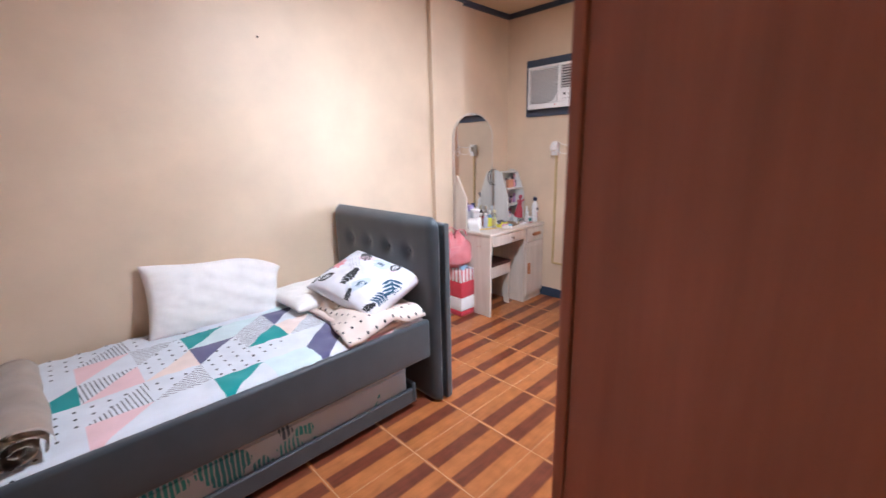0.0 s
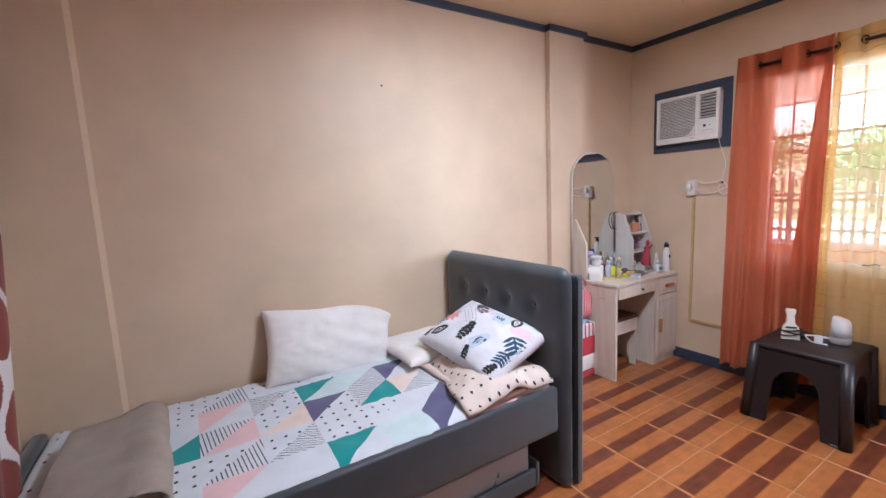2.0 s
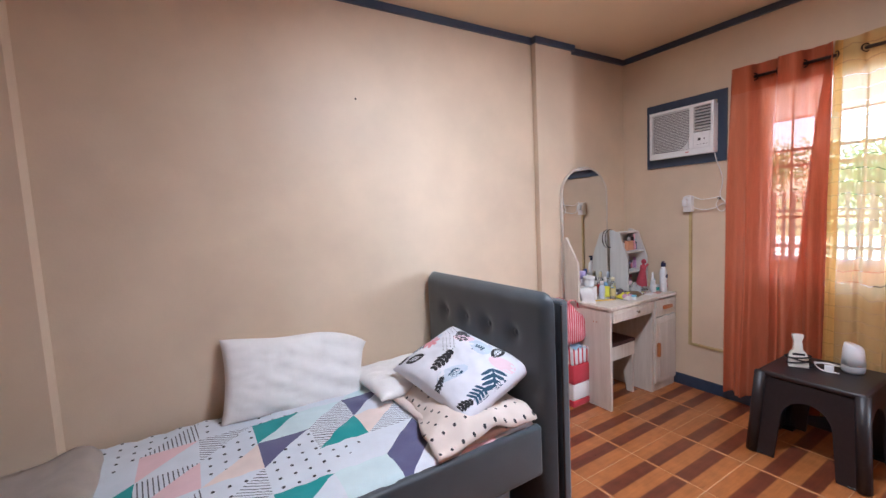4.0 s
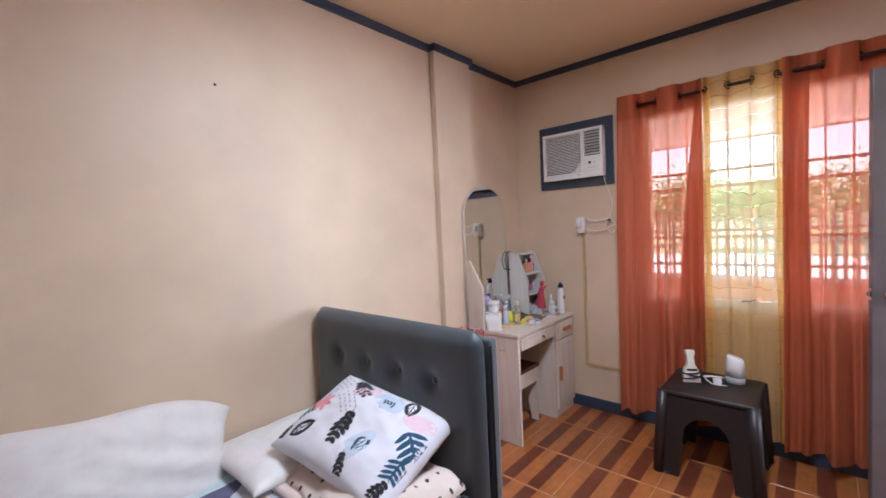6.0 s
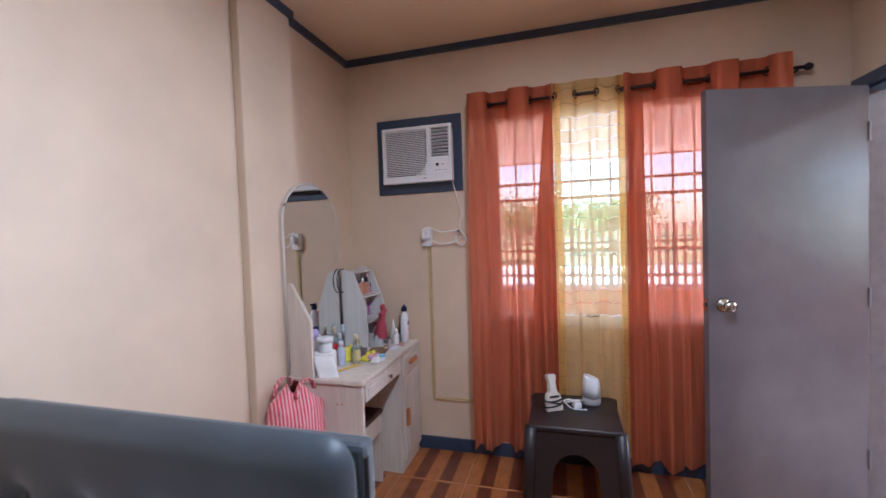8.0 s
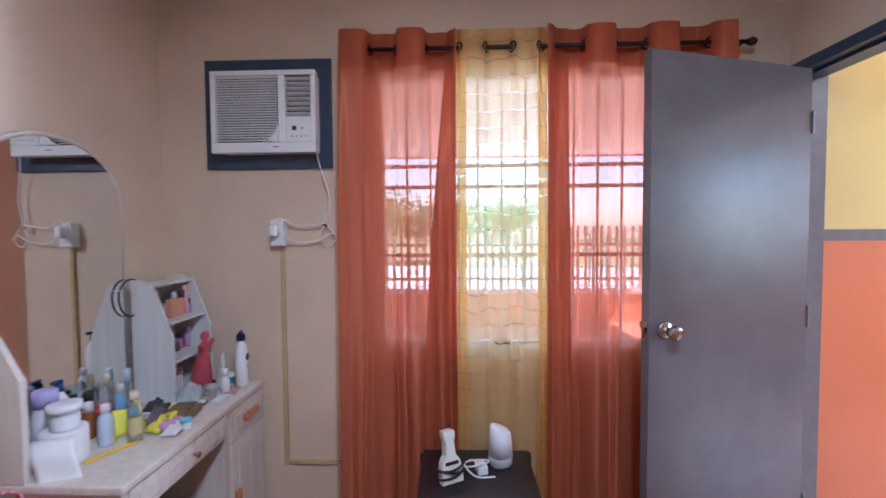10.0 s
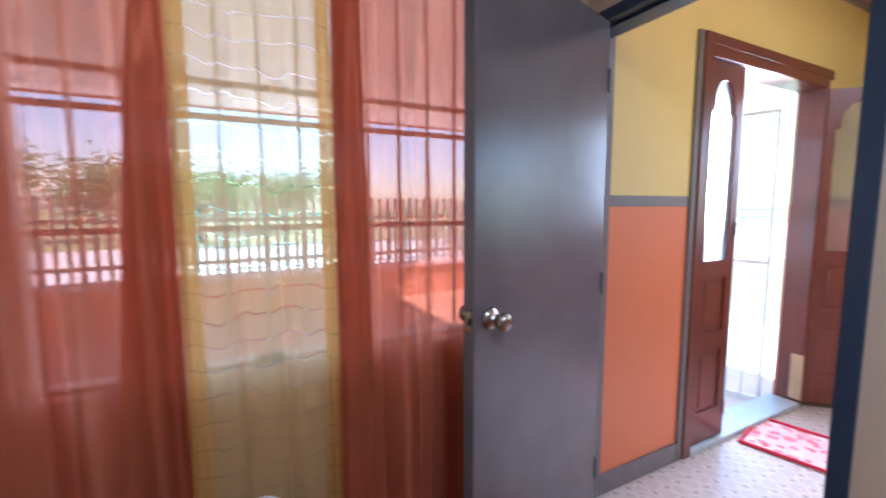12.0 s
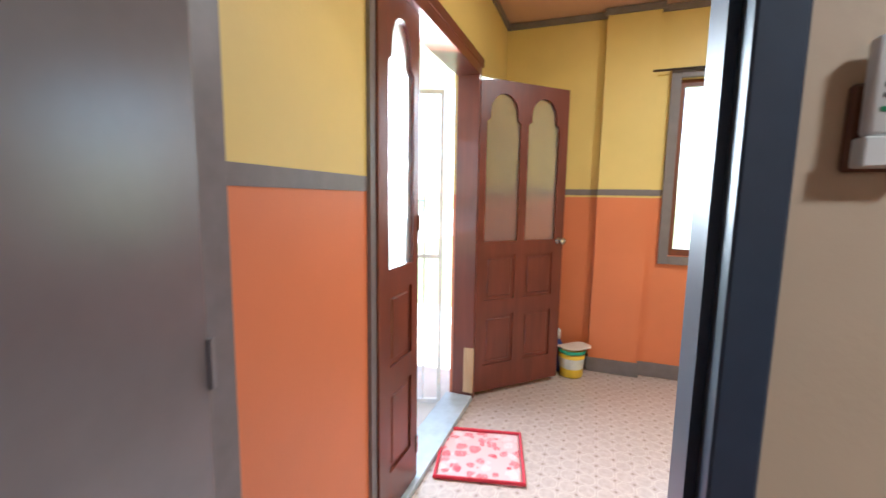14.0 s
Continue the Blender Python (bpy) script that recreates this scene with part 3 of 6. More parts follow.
def pillow(w, h, t, seed, n=36, pinch=0.12):
    """A stuffed pillow, flat in x, y about the origin, with drawn-out corners and soft creases."""
    bm = bmesh.new()
    sides = []
    for s in (1, -1):
        g = []
        for i in range(n + 1):
            row = []
            for j in range(n + 1):
                u, v = 2 * i / n - 1, 2 * j / n - 1
                x = u * (1 - pinch * (1 - v * v) * abs(u) ** 3 * 0.5) * w / 2
                y = v * (1 - pinch * (1 - u * u) * abs(v) ** 3 * 0.5) * h / 2
                p = max(0.0, (1 - abs(u) ** 2.6) * (1 - abs(v) ** 2.6)) ** 0.45
                z = s * (t / 2 * p + 0.006)
                z += p * (wr(x, y, seed, 7, 0.016) + abs(wr(x * 0.6 + y, y - 0.5 * x, seed + 9, 16, 0.012)))
                row.append(bm.verts.new((x, y, z)))
            g.append(row)
        for i in range(n):
            for j in range(n):
                q = (g[i][j], g[i + 1][j], g[i + 1][j + 1], g[i][j + 1])
                bm.faces.new(q if s > 0 else q[::-1])
        sides.append(g)
    a, b = sides
    ring = [(i, 0) for i in range(n)] + [(n, j) for j in range(n)] + [(n - i, n) for i in range(n)] + [(0, n - j) for j in range(n)]
    for k in range(len(ring)):
        (i, j), (p, q) = ring[k], ring[(k + 1) % len(ring)]
        bm.faces.new((a[i][j], b[i][j], b[p][q], a[p][q]))
    return bm


# ---- bed ----
BX0, BX1, BY0, BY1 = -0.44, 1.60, 1.80, 2.775
bed = thing("bed", "charcoal upholstered trundle bed with a buttoned headboard, pushed against the wall", "bed")


def headboard():
    """Padded front with a rounded top and dimples at the buttons."""
    n, m = 48, 44
    y0, y1, z0, z1 = BY0 - 0.045, BY1 + 0.005, 0.02, 1.084
    holes = [(2.565 - 0.196 * k, 0.877) for k in range(4)]
    bm = bmesh.new()
    g = {}
    for s in (0, 1):
        for i in range(n + 1):
            for j in range(m + 1):
                y, z = y0 + (y1 - y0) * i / n, z0 + (z1 - z0) * j / m
                e = min((y - y0), (y1 - y), (z1 - z)) / 0.055
                puff = 0.034 * min(1, max(0, e * (2 - e) if e < 1 else 1)) ** 0.6
                for hy, hz in holes:
                    d2 = ((y - hy) ** 2 + (z - hz) ** 2) / 0.038 ** 2
                    puff -= 0.028 * math.exp(-d2)
                puff += wr(y, z, 3, 6, 0.003)
                r = 0.06
                for cy, way in ((y0 + r, -1), (y1 - r, 1)):
                    dy, dz = (y - cy) * way, z - (z1 - r)
                    if dy > 0 and dz > 0:
                        k = max(dy, dz) / math.hypot(dy, dz)
                        y, z = cy + way * dy * k, z1 - r + dz * k
                x = 1.592 - puff if s == 0 else 1.596 + (0.034 * min(1, max(0, e)) ** 0.5)
                g[s, i, j] = bm.verts.new((x, y, z))
    for i in range(n):
        for j in range(m):
            bm.faces.new((g[0, i, j], g[0, i, j + 1], g[0, i + 1, j + 1], g[0, i + 1, j]))
            bm.faces.new((g[1, i, j], g[1, i + 1, j], g[1, i + 1, j + 1], g[1, i, j + 1]))
    rim = [(0, j) for j in range(m)] + [(i, m) for i in range(n)] + [(n, m - j) for j in range(m)] + [(n - i, 0) for i in range(n)]
    for k in range(len(rim)):
        a, b = rim[k], rim[(k + 1) % len(rim)]
        bm.faces.new((g[0, *a], g[1, *a], g[1, *b], g[0, *b]))
    bmesh.ops.recalc_face_normals(bm, faces=bm.faces)
    return bm, holes


hb, HOLES = headboard()
hb = part("headboard", hb, CHARCOAL, bed, "padded charcoal headboard", True)
for hy, hz in HOLES:
    b = part("button", lathe([(0, 0.009), (0.008, 0.008), (0.013, 0.004), (0.014, 0.0), (0.0, -0.004)], 16), CHARCOAL, hb, "", True)
    b.matrix_basis = pose(1.584, hy, hz, 0, -90, 0)
part("piping", tube([(1.632, BY0 - 0.047, 0.02), (1.632, BY0 - 0.047, 1.03)], 0.005), BLACKP, hb, "dark seam piping")
part("back_board", box((1.637, BY0 - 0.04, 0.0), (1.685, BY1 + 0.005, 1.045), 0.012, 2), CHARCOAL, bed, "flat charcoal back board")
part("side_rail", box((BX0, BY0, 0.29), (1.557, BY0 + 0.045, 0.515), 0.016, 3), CHARCOAL, bed, "", True)
part("side_rail", box((BX0, BY1 - 0.045, 0.29), (1.557, BY1, 0.50), 0.016, 3), CHARCOAL, bed, "", True)
part("footboard", box((BX0 - 0.05, BY0, 0.0), (BX0, BY1, 0.53), 0.018, 3), CHARCOAL, bed, "", True)
part("slat_base", box((BX0, BY0 + 0.046, 0.30), (1.557, BY1 - 0.046, 0.34)), BLACKP, bed)
tr = part("trundle", boxes(((BX0 + 0.03, BY0 + 0.035, 0.035), (1.44, BY0 + 0.06, 0.125)), ((BX0 + 0.03, BY1 - 0.085, 0.035), (1.44, BY1 - 0.06, 0.155)), ((BX0 + 0.03, BY0 + 0.06, 0.035), (1.44, BY1 - 0.085, 0.06)), ((1.44, BY0 + 0.035, 0.035), (1.465, BY1 - 0.06, 0.155)), bevel=0.006), CHARCOAL, bed, "low charcoal trundle drawer")
for x in (BX0 + 0.2, 1.25):
    for y in (BY0 + 0.12, BY1 - 0.15):
        w = part("caster", lathe([(0, -0.011), (0.017, -0.011), (0.0175, 0.011), (0, 0.011)], 16), BLACKP, tr)
        w.matrix_basis = pose(x, y, 0.0176, 90, 0, 0)
trm = thing("trundle_mattress", "thin mattress in a teal leaf-print sheet, stowed on the trundle", "mattress")
part("mattress_body", box((BX0 + 0.06, BY0 + 0.062, 0.062), (1.43, BY1 - 0.09, 0.268), 0.03, 4), LEAFPRINT, trm, "", True)
for z in (0.092, 0.238):
    part("seam_piping", tube([(BX0 + 0.09, BY0 + 0.0615, z), (1.40, BY0 + 0.0615, z)], 0.004, 6), LEAFPRINT, trm)
mattress = tagged(part("mattress", box((BX0 + 0.006, BY0 + 0.047, 0.342), (1.552, BY1 - 0.047, 0.505), 0.03, 3), WHITECOT), "white mattress under a patchwork print sheet", "mattress")

# print of the sheet: for each column and row of squares, the upper left and lower right halves
WHT, DOT, STR, PNK, TEA, VIO, PAL, PEA, SLA = range(9)
CELLS = {(-1, 0): (TEA, TEA), (-2, 0): (TEA, WHT), (-1, 1): (WHT, DOT), (0, 2): (WHT, TEA), (0, 1): (DOT, DOT), (0, 3): (DOT, WHT), (0, 4): (DOT, DOT), (0, 0): (DOT, WHT),
         (1, 0): (PNK, WHT), (1, 1): (DOT, STR), (1, 2): (STR, PNK), (1, 3): (PNK, WHT), (1, 4): (DOT, STR),
         (2, 0): (WHT, WHT), (2, 1): (DOT, SLA), (2, 2): (DOT, PEA), (2, 3): (SLA, DOT), (2, 4): (DOT, WHT),
         (3, 0): (TEA, WHT), (3, 1): (DOT, DOT), (3, 2): (VIO, DOT), (3, 3): (TEA, PAL), (3, 4): (DOT, DOT),
         (4, 0): (PAL, PAL), (4, 1): (DOT, WHT), (4, 2): (SLA, TEA), (4, 3): (PAL, SLA), (4, 4): (WHT, WHT),
         (5, 0): (VIO, WHT), (5, 1): (WHT, VIO), (5, 2): (PEA, SLA), (5, 3): (VIO, WHT), (5, 4): (WHT, PAL),
         (6, 0): (WHT, PNK), (6, 1): (DOT, WHT), (6, 2): (WHT, PEA), (6, 3): (TEA, PAL)}


def bed_sheet():
    """The fitted sheet: a wrinkled top that turns down inside the rail, its print by squares of half-square triangles."""
    cw, ch, k = 0.205, 0.188, 8
    bm = bmesh.new()
    nx, ny = 10 * k, 5 * k + 5
    x0, y0 = 0.1 - 3 * cw, 1.80
    g = []
    for i in range(nx + 1):
        row = []
        for j in range(ny + 1):
            x, y = x0 + cw * i / k, y0 + ch * (j - 1) / k
            z = 0.524 + wr(x, y, 1, 5, 0.006) + abs(wr(x + 0.6 * y, y * 0.5, 4, 11, 0.018)) * min(1, max(0, (x - 0.1) * 2))
            d = min(y - (BY0 + 0.022), BY1 - 0.02 - y, x - (BX0 + 0.004), 1.556 - x)
            if d < 0.03:
                z -= 0.02 * ((0.03 - max(d, -0.01)) / 0.03) ** 2 - 0.004 * math.sin(x * 60) * (d < 0.02)
            x2 = min(max(x, BX0 + 0.004), 1.556)
            y2 = min(max(y, BY0 + 0.018 + 0.004 * math.sin(x * 70)), BY1 - 0.012)
            row.append(bm.verts.new((x2, y2, z)))
        g.append(row)
    for i in range(nx):
        for j in range(ny):
            c, r = (i // k) - 3 - 0, (j - 1) // k
            a, b, cc, d = g[i][j], g[i + 1][j], g[i + 1][j + 1], g[i][j + 1]
            halves = CELLS.get((c + 1, r), (DOT, WHT))
            fi, fj = i % k, (j - 1) % k
            for tri, cx, cy in (((a, cc, d), fi + 1 / 3, fj + 2 / 3), ((a, b, cc), fi + 2 / 3, fj + 1 / 3)):
                if len({v.co.to_tuple(5) for v in tri}) < 3:
                    continue
                f = bm.faces.new(tri)
                f.material_index = halves[0] if cy > cx else halves[1]
    bmesh.ops.remove_doubles(bm, verts=bm.verts, dist=1e-5)
    return bm


tagged(part("bed_sheet", bed_sheet(), LINEN, None, "", True), "white patchwork-print fitted sheet with teal, pink and violet triangles", "bed sheet")

wp = pillow(0.70, 0.39, 0.15, 5)
for v in wp.verts:
    # one upper corner sags, and the lower half is drawn into long creases
    f = max(0.0, v.co.x / 0.35) ** 4 * max(0.0, v.co.y / 0.2 + 0.2)
    v.co.y -= 0.075 * f
    v.co.x += 0.02 * f
    v.co.z += 0.0065 * math.sin(v.co.y * 62 + v.co.x * 16 + 2 * math.sin(v.co.x * 7)) * max(0.0, min(1, 0.5 + v.co.x * 2.4 - v.co.y * 3)) * (1 - abs(v.co.x / 0.36) ** 6)
    v.co.y += 0.003 * math.sin(v.co.x * 17)
p = part("white_pillow", wp, WHITECOT, None, "", True)
p.matrix_basis = pose(0.755, 2.70, 0.67, 70, 5, 0)
tagged(p, "plain white pillow leaning against the wall", "pillow")
p = part("flat_pillow", pillow(0.52, 0.44, 0.085, 12), WHITECOT, None, "", True)
p.matrix_basis = pose(1.295, 2.56, 0.571, 0, 0, 3)
tagged(p, "flat white pillow beside the headboard", "pillow")
p = part("printed_pillow", pillow(0.59, 0.41, 0.14, 21), PALEPRINT, None, "", True)
p.matrix_basis = pose(1.385, 2.17, 0.692, 8, -21, 0) @ pose(0, 0, 0, 0, 0, 92)
tagged(p, "white pillow with black and teal floral print", "pillow")

# the print of that pillow: leaves, flower and dashes laid on its cloth
INK, NAVYINK, ROSE, SKYINK, BLUSH = cotton("black_ink", (0.015, 0.016, 0.02)), cotton("navy_ink", (0.02, 0.07, 0.13)), cotton("rose_ink", (0.66, 0.26, 0.30)), cotton("pale_blue_ink", (0.52, 0.60, 0.70)), cotton("blush_ink", (0.74, 0.56, 0.63))
cushion = BVHTree.FromPolygons([v.co[:] for v in p.data.vertices], [f.vertices[:] for f in p.data.polygons])


def blot(bm, outline, cx, cy, turn):
    """One inked shape: an outline about its middle, laid on the pillow's upper cloth."""
    ca, sa = math.cos(turn), math.sin(turn)
    mx, my = sum(q[0] for q in outline) / len(outline), sum(q[1] for q in outline) / len(outline)
    rings = []
    for s in (0.02, 0.5, 1.0):
        ring = []
        for a, b in outline:
            a, b = mx + (a - mx) * s, my + (b - my) * s
            x, y = cx + a * ca - b * sa, cy + a * sa + b * ca
            x, y = max(-0.27, min(0.27, x)), max(-0.18, min(0.18, y))
            hit = cushion.ray_cast(Vector((x, y, 1)), Vector((0, 0, -1)))[0]
            ring.append(bm.verts.new((x, y, (hit.z if hit else 0) + 0.0012)))
        rings.append(ring)
    n = len(outline)
    for r0, r1 in zip(rings, rings[1:]):
        for k in range(n):
            bm.faces.new((r0[k], r1[k], r1[(k + 1) % n], r0[(k + 1) % n]))


def oval(a, b, ox=0.0, oy=0.0, turn=0.0, sharp=1.0):
    ca, sa = math.cos(turn), math.sin(turn)
    o = [(a * math.cos(2 * math.pi * k / 14), b * math.copysign(abs(math.sin(2 * math.pi * k / 14)) ** sharp, math.sin(2 * math.pi * k / 14))) for k in range(14)]
    return [(ox + x * ca - y * sa, oy + x * sa + y * ca) for x, y in o]


def motif(kind, s, w, turn, size, ink):
    bm = bmesh.new()
    if kind == "feather":
        shapes = [oval(0.5, 0.02)] + [oval(0.17 * (1 - 0.5 * abs(q)), 0.065, 0.42 * q + 0.05, d * 0.12 * (1 - 0.5 * abs(q)), d * 0.9, 1.3) for q in (-0.85, -0.5, -0.15, 0.2, 0.55, 0.9) for d in (1, -1)]
    elif kind == "outline":
        shapes = [[(x, d * y) for x, y in [(-0.5 + k / 8, 0.28 * math.sin(math.pi * k / 8) ** 0.8 + 0.03) for k in range(9)] + [(-0.5 + k / 8, 0.28 * math.sin(math.pi * k / 8) ** 0.8 - 0.03) for k in range(8, -1, -1)]] for d in (1, -1)]
        shapes += [oval(0.55, 0.022)] + [oval(0.12, 0.018, q, d * 0.1, d * 0.8) for q in (-0.2, 0.05, 0.25) for d in (1, -1)]
    elif kind == "split_leaf":
        shapes = [oval(0.30, 0.075, q, d * 0.20, d * 1.1, 1.2) for q in (-0.3, -0.08, 0.14, 0.34) for d in (1, -1)] + [oval(0.42, 0.05)]
    elif kind == "flower":
        shapes = [oval(0.24, 0.10, 0.30 * math.cos(k * 0.785), 0.30 * math.sin(k * 0.785), k * 0.785) for k in range(8)] + [oval(0.16, 0.16)]
    elif kind == "dashes":
        shapes = [oval(0.06, 0.014, -0.4 + 0.19 * i + 0.09 * (j % 2), -0.24 + 0.16 * j, 0.1 * math.sin(i * 5 + j)) for i in range(5) for j in range(4)]
    else:
        shapes = [oval(0.5, 0.26, 0, 0, 0, 0.9)]
    for o in shapes:
        blot(bm, [(x * size * 1.18, y * size * 1.18) for x, y in o], 0.28 - 0.56 * s, -0.18 + 0.36 * w, turn)
    part("printed_" + kind, bm, ink, p)


for row in (("blush", 0.37, 0.17, 0.4, 0.10, BLUSH), ("blush", 0.87, 0.22, 0.2, 0.11, BLUSH), ("wash", 0.57, 0.14, 2.8, 0.15, SKYINK), ("wash", 0.05, 0.36, 0.5, 0.10, SKYINK), ("wash", 0.63, 0.72, 1.2, 0.13, SKYINK),
            ("dashes", 0.10, 0.13, 2.8, 0.10, INK), ("feather", 0.30, 0.12, 2.6, 0.13, INK), ("flower", 0.10, 0.47, 0.0, 0.085, ROSE), ("split_leaf", 0.03, 0.62, 1.2, 0.07, NAVYINK),
            ("dashes", 0.31, 0.37, 2.5, 0.10, INK), ("feather", 0.44, 0.62, 1.7, 0.13, INK), ("outline", 0.16, 0.82, 1.0, 0.085, INK), ("feather", 0.04, 0.92, 1.4, 0.07, INK),
            ("outline", 0.75, 0.10, 1.9, 0.08, INK), ("split_leaf", 0.93, 0.45, 2.4, 0.10, NAVYINK), ("split_leaf", 0.94, 0.72, 1.6, 0.07, NAVYINK), ("feather", 0.92, 0.93, 1.2, 0.085, INK),
            ("feather", 0.62, 0.93, 1.9, 0.08, INK), ("split_leaf", 0.60, 0.20, 0.3, 0.05, NAVYINK), ("outline", 0.66, 0.68, 1.2, 0.07, NAVYINK)):
    motif(*row)


def folded_sheet(u, v):
    """A loosely folded cover with a turned-down lip."""
    x = 1.05 + 0.49 * u
    y = 1.815 + 0.74 * v
    z = 0.605 + 0.03 * math.sin(math.pi * min(1, u * 1.3)) - 0.05 * (1 - u) ** 3 + wr(x, y, 7, 9, 0.03)
    z -= 0.055 * max(0, 1 - v / 0.12) ** 2 + 0.03 * max(0, (v - 0.85) / 0.15) ** 2
    return (x + 0.16 * v * (1 - u) - 0.02 * math.sin(v * 9), y, max(z, 0.546))


blanket_b = part("folded_cover", solid(sheet(30, 40, folded_sheet), 0.02), REVERSE, None, "", True)
tagged(blanket_b, "folded dotted cotton cover under the printed pillow", "bed cover")
low = part("folded_cover", solid(sheet(26, 34, lambda u, v: (1.13 + 0.42 * u, 1.83 + 0.62 * v, 0.553 + wr(u, v, 2, 5, 0.008))), 0.02), LINEN[7], None, "", True)
tagged(low, "lower fold of a pale printed cotton cover", "bed cover")


def blanket():
    """A fleece folded in layers round an inner roll, seen in section at its open end."""
    line = [(-0.36, 0.553), (-0.2, 0.551), (-0.06, 0.556), (-0.02, 0.575), (-0.035, 0.60), (-0.07, 0.607), (-0.10, 0.592), (-0.075, 0.577), (-0.055, 0.588)]
    over = [(-0.38, 0.585), (-0.25, 0.583), (-0.13, 0.603), (-0.09, 0.625), (-0.04, 0.627), (0.0, 0.608), (0.012, 0.578), (-0.005, 0.553)]
    top = [(-0.40, 0.556), (-0.41, 0.585), (-0.385, 0.612), (-0.25, 0.618), (-0.15, 0.632), (-0.08, 0.65), (-0.01, 0.642), (0.03, 0.605), (0.032, 0.562)]
    bm = bmesh.new()
    for k, pts in enumerate((line, over, top)):
        pts = [v.to_tuple() for v in smooth_line([(0.03 + (x - 0.03) * 0.8, 0, z) for x, z in pts], 6)]
        n = 26
        g = []
        for j in range(n + 1):
            v = j / n
            y = 1.845 + 0.66 * v
            row = []
            for i, (x, _, z) in enumerate(pts):
                s = 1 - 0.10 * v
                xx = -0.19 + (x + 0.19) * s + wr(v * 4, k, 0, 1, 0.012)
                row.append(bm.verts.new((xx - 0.01 * v, y + wr(i * 0.2, k, v, 1, 0.012), max(0.548 + 0.012 * k, z + wr(xx, y, k, 8, 0.012)))))
            g.append(row)
        fs = []
        for j in range(n):
            for i in range(len(pts) - 1):
                fs.append(bm.faces.new((g[j][i], g[j][i + 1], g[j + 1][i + 1], g[j + 1][i])))
    bmesh.ops.solidify(bm, geom=bm.faces[:], thickness=0.018)
    return bm


tagged(part("blanket", blanket(), BLANKET, None, "", True), "taupe fleece blanket folded at the bed's foot", "blanket")

# ---- dresser ----
dresser = thing("dresser", "pale ash vanity dresser with an arched mirror, crowded with toiletries", "dresser")
dresser.matrix_basis = Matrix.Diagonal((1, 1, 0.965, 1))
DX, DE, DF, DB = 2.735, 3.535, 2.338, 2.752
part("worktop", box((DX - 0.01, DF - 0.012, 0.74), (DE, DB, 0.765), 0.005, 2), ASH, dresser)
part("side_panel", box((DX, DF, 0.0), (DX + 0.022, DB - 0.01, 0.7395), 0.002), ASH, dresser)
part("mid_panel", box((3.235, DF + 0.01, 0.0), (3.255, DB - 0.01, 0.7395)), ASH, dresser)
part("back_panel", box((DX + 0.022, DB - 0.03, 0.25), (3.235, DB - 0.012, 0.7395)), ASH, dresser)
for x0 in (DX + 0.05, DX + 0.075):
    h = part("dowel_cap", lathe([(0.005, 0), (0.005, 0.001), (0, 0.001)], 10), TEAK, dresser)
    h.matrix_basis = pose(DX, DF + 0.06 + (x0 - DX), 0.64, 0, -90, 0)


def panel_front(x0, x1, z0, z1, y, depth=0.016, rim=0.035):
    """A routed front: a board with a raised field."""
    bm = box((x0, y, z0), (x1, y + depth, z1), 0.003)
    add_box(bm, (x0 + rim, y - 0.004, z0 + rim), (x1 - rim, y - 0.0002, z1 - rim), 0.0035)
    return bm


dr = part("drawer", panel_front(DX + 0.026, 3.232, 0.645, 0.735, DF - 0.008, 0.016, 0.022), ASH, dresser)
k = part("drawer_knob", lathe([(0.006, 0), (0.005, 0.01), (0.011, 0.016), (0.010, 0.021), (0, 0.023)], 16), CHROME, dr, "small brass knob", True)
k.matrix_basis = pose(3.02, DF - 0.012, 0.692, 90, 0, 0)
dr2 = part("drawer", panel_front(3.262, DE - 0.004, 0.60, 0.732, DF - 0.006, 0.016, 0.025), ASH, dresser)


def wood_grip(length, upright=False):
    bm = box((-length / 2, -0.022, -0.014), (length / 2, 0.0, 0.014), 0.007, 3)
    if upright:
        bmesh.ops.rotate(bm, verts=bm.verts, cent=(0, 0, 0), matrix=Matrix.Rotation(radians(90), 3, "Y"))
    return bm


h = part("handle", wood_grip(0.11), TEAK, dr2, "orange-stained wooden grip", True)
h.matrix_basis = pose(3.40, DF - 0.006, 0.668)
part("cabinet_body", boxes(((3.255, DF + 0.012, 0.06), (3.27, DB - 0.01, 0.7395)), ((DE - 0.018, DF + 0.012, 0.0), (DE - 0.002, DB - 0.01, 0.7395)), ((3.27, DF + 0.012, 0.06), (DE - 0.018, DB - 0.01, 0.075)), ((3.27, DF + 0.012, 0.575), (DE - 0.018, DB - 0.03, 0.59))), ASH, dresser)
part("plinth", box((3.262, DF + 0.01, 0.0), (DE - 0.004, DF + 0.026, 0.058), 0.002), ASH, dresser)
cd = part("cabinet_door", panel_front(3.262, DE - 0.004, 0.066, 0.593, DF - 0.006, 0.016, 0.045), ASH, dresser)
h = part("handle", wood_grip(0.11, True), TEAK, cd, "orange-stained wooden grip", True)
h.matrix_basis = pose(3.284, DF - 0.006, 0.34)
# side wing and arched mirror
part("mirror_wing", prism([(0, 0), (0.125, 0), (0.125, 0.29), (0.02, 0.485), (0, 0.485)], 0.018, pose(2.727, DB - 0.03, 0.766, 0, 0, -90) @ Matrix.Scale(1, 4)), ASH, dresser)


def arch(x0, x1, z0, zs, z1, n=20):
    """Outline with an arched top, springing at zs."""
    c, r = (x0 + x1) / 2, (x1 - x0) / 2
    return [(x0, z0), (x1, z0)] + [(c + r * math.cos(math.pi * i / n), zs + (z1 - zs) * math.sin(math.pi * i / n)) for i in range(n + 1)]


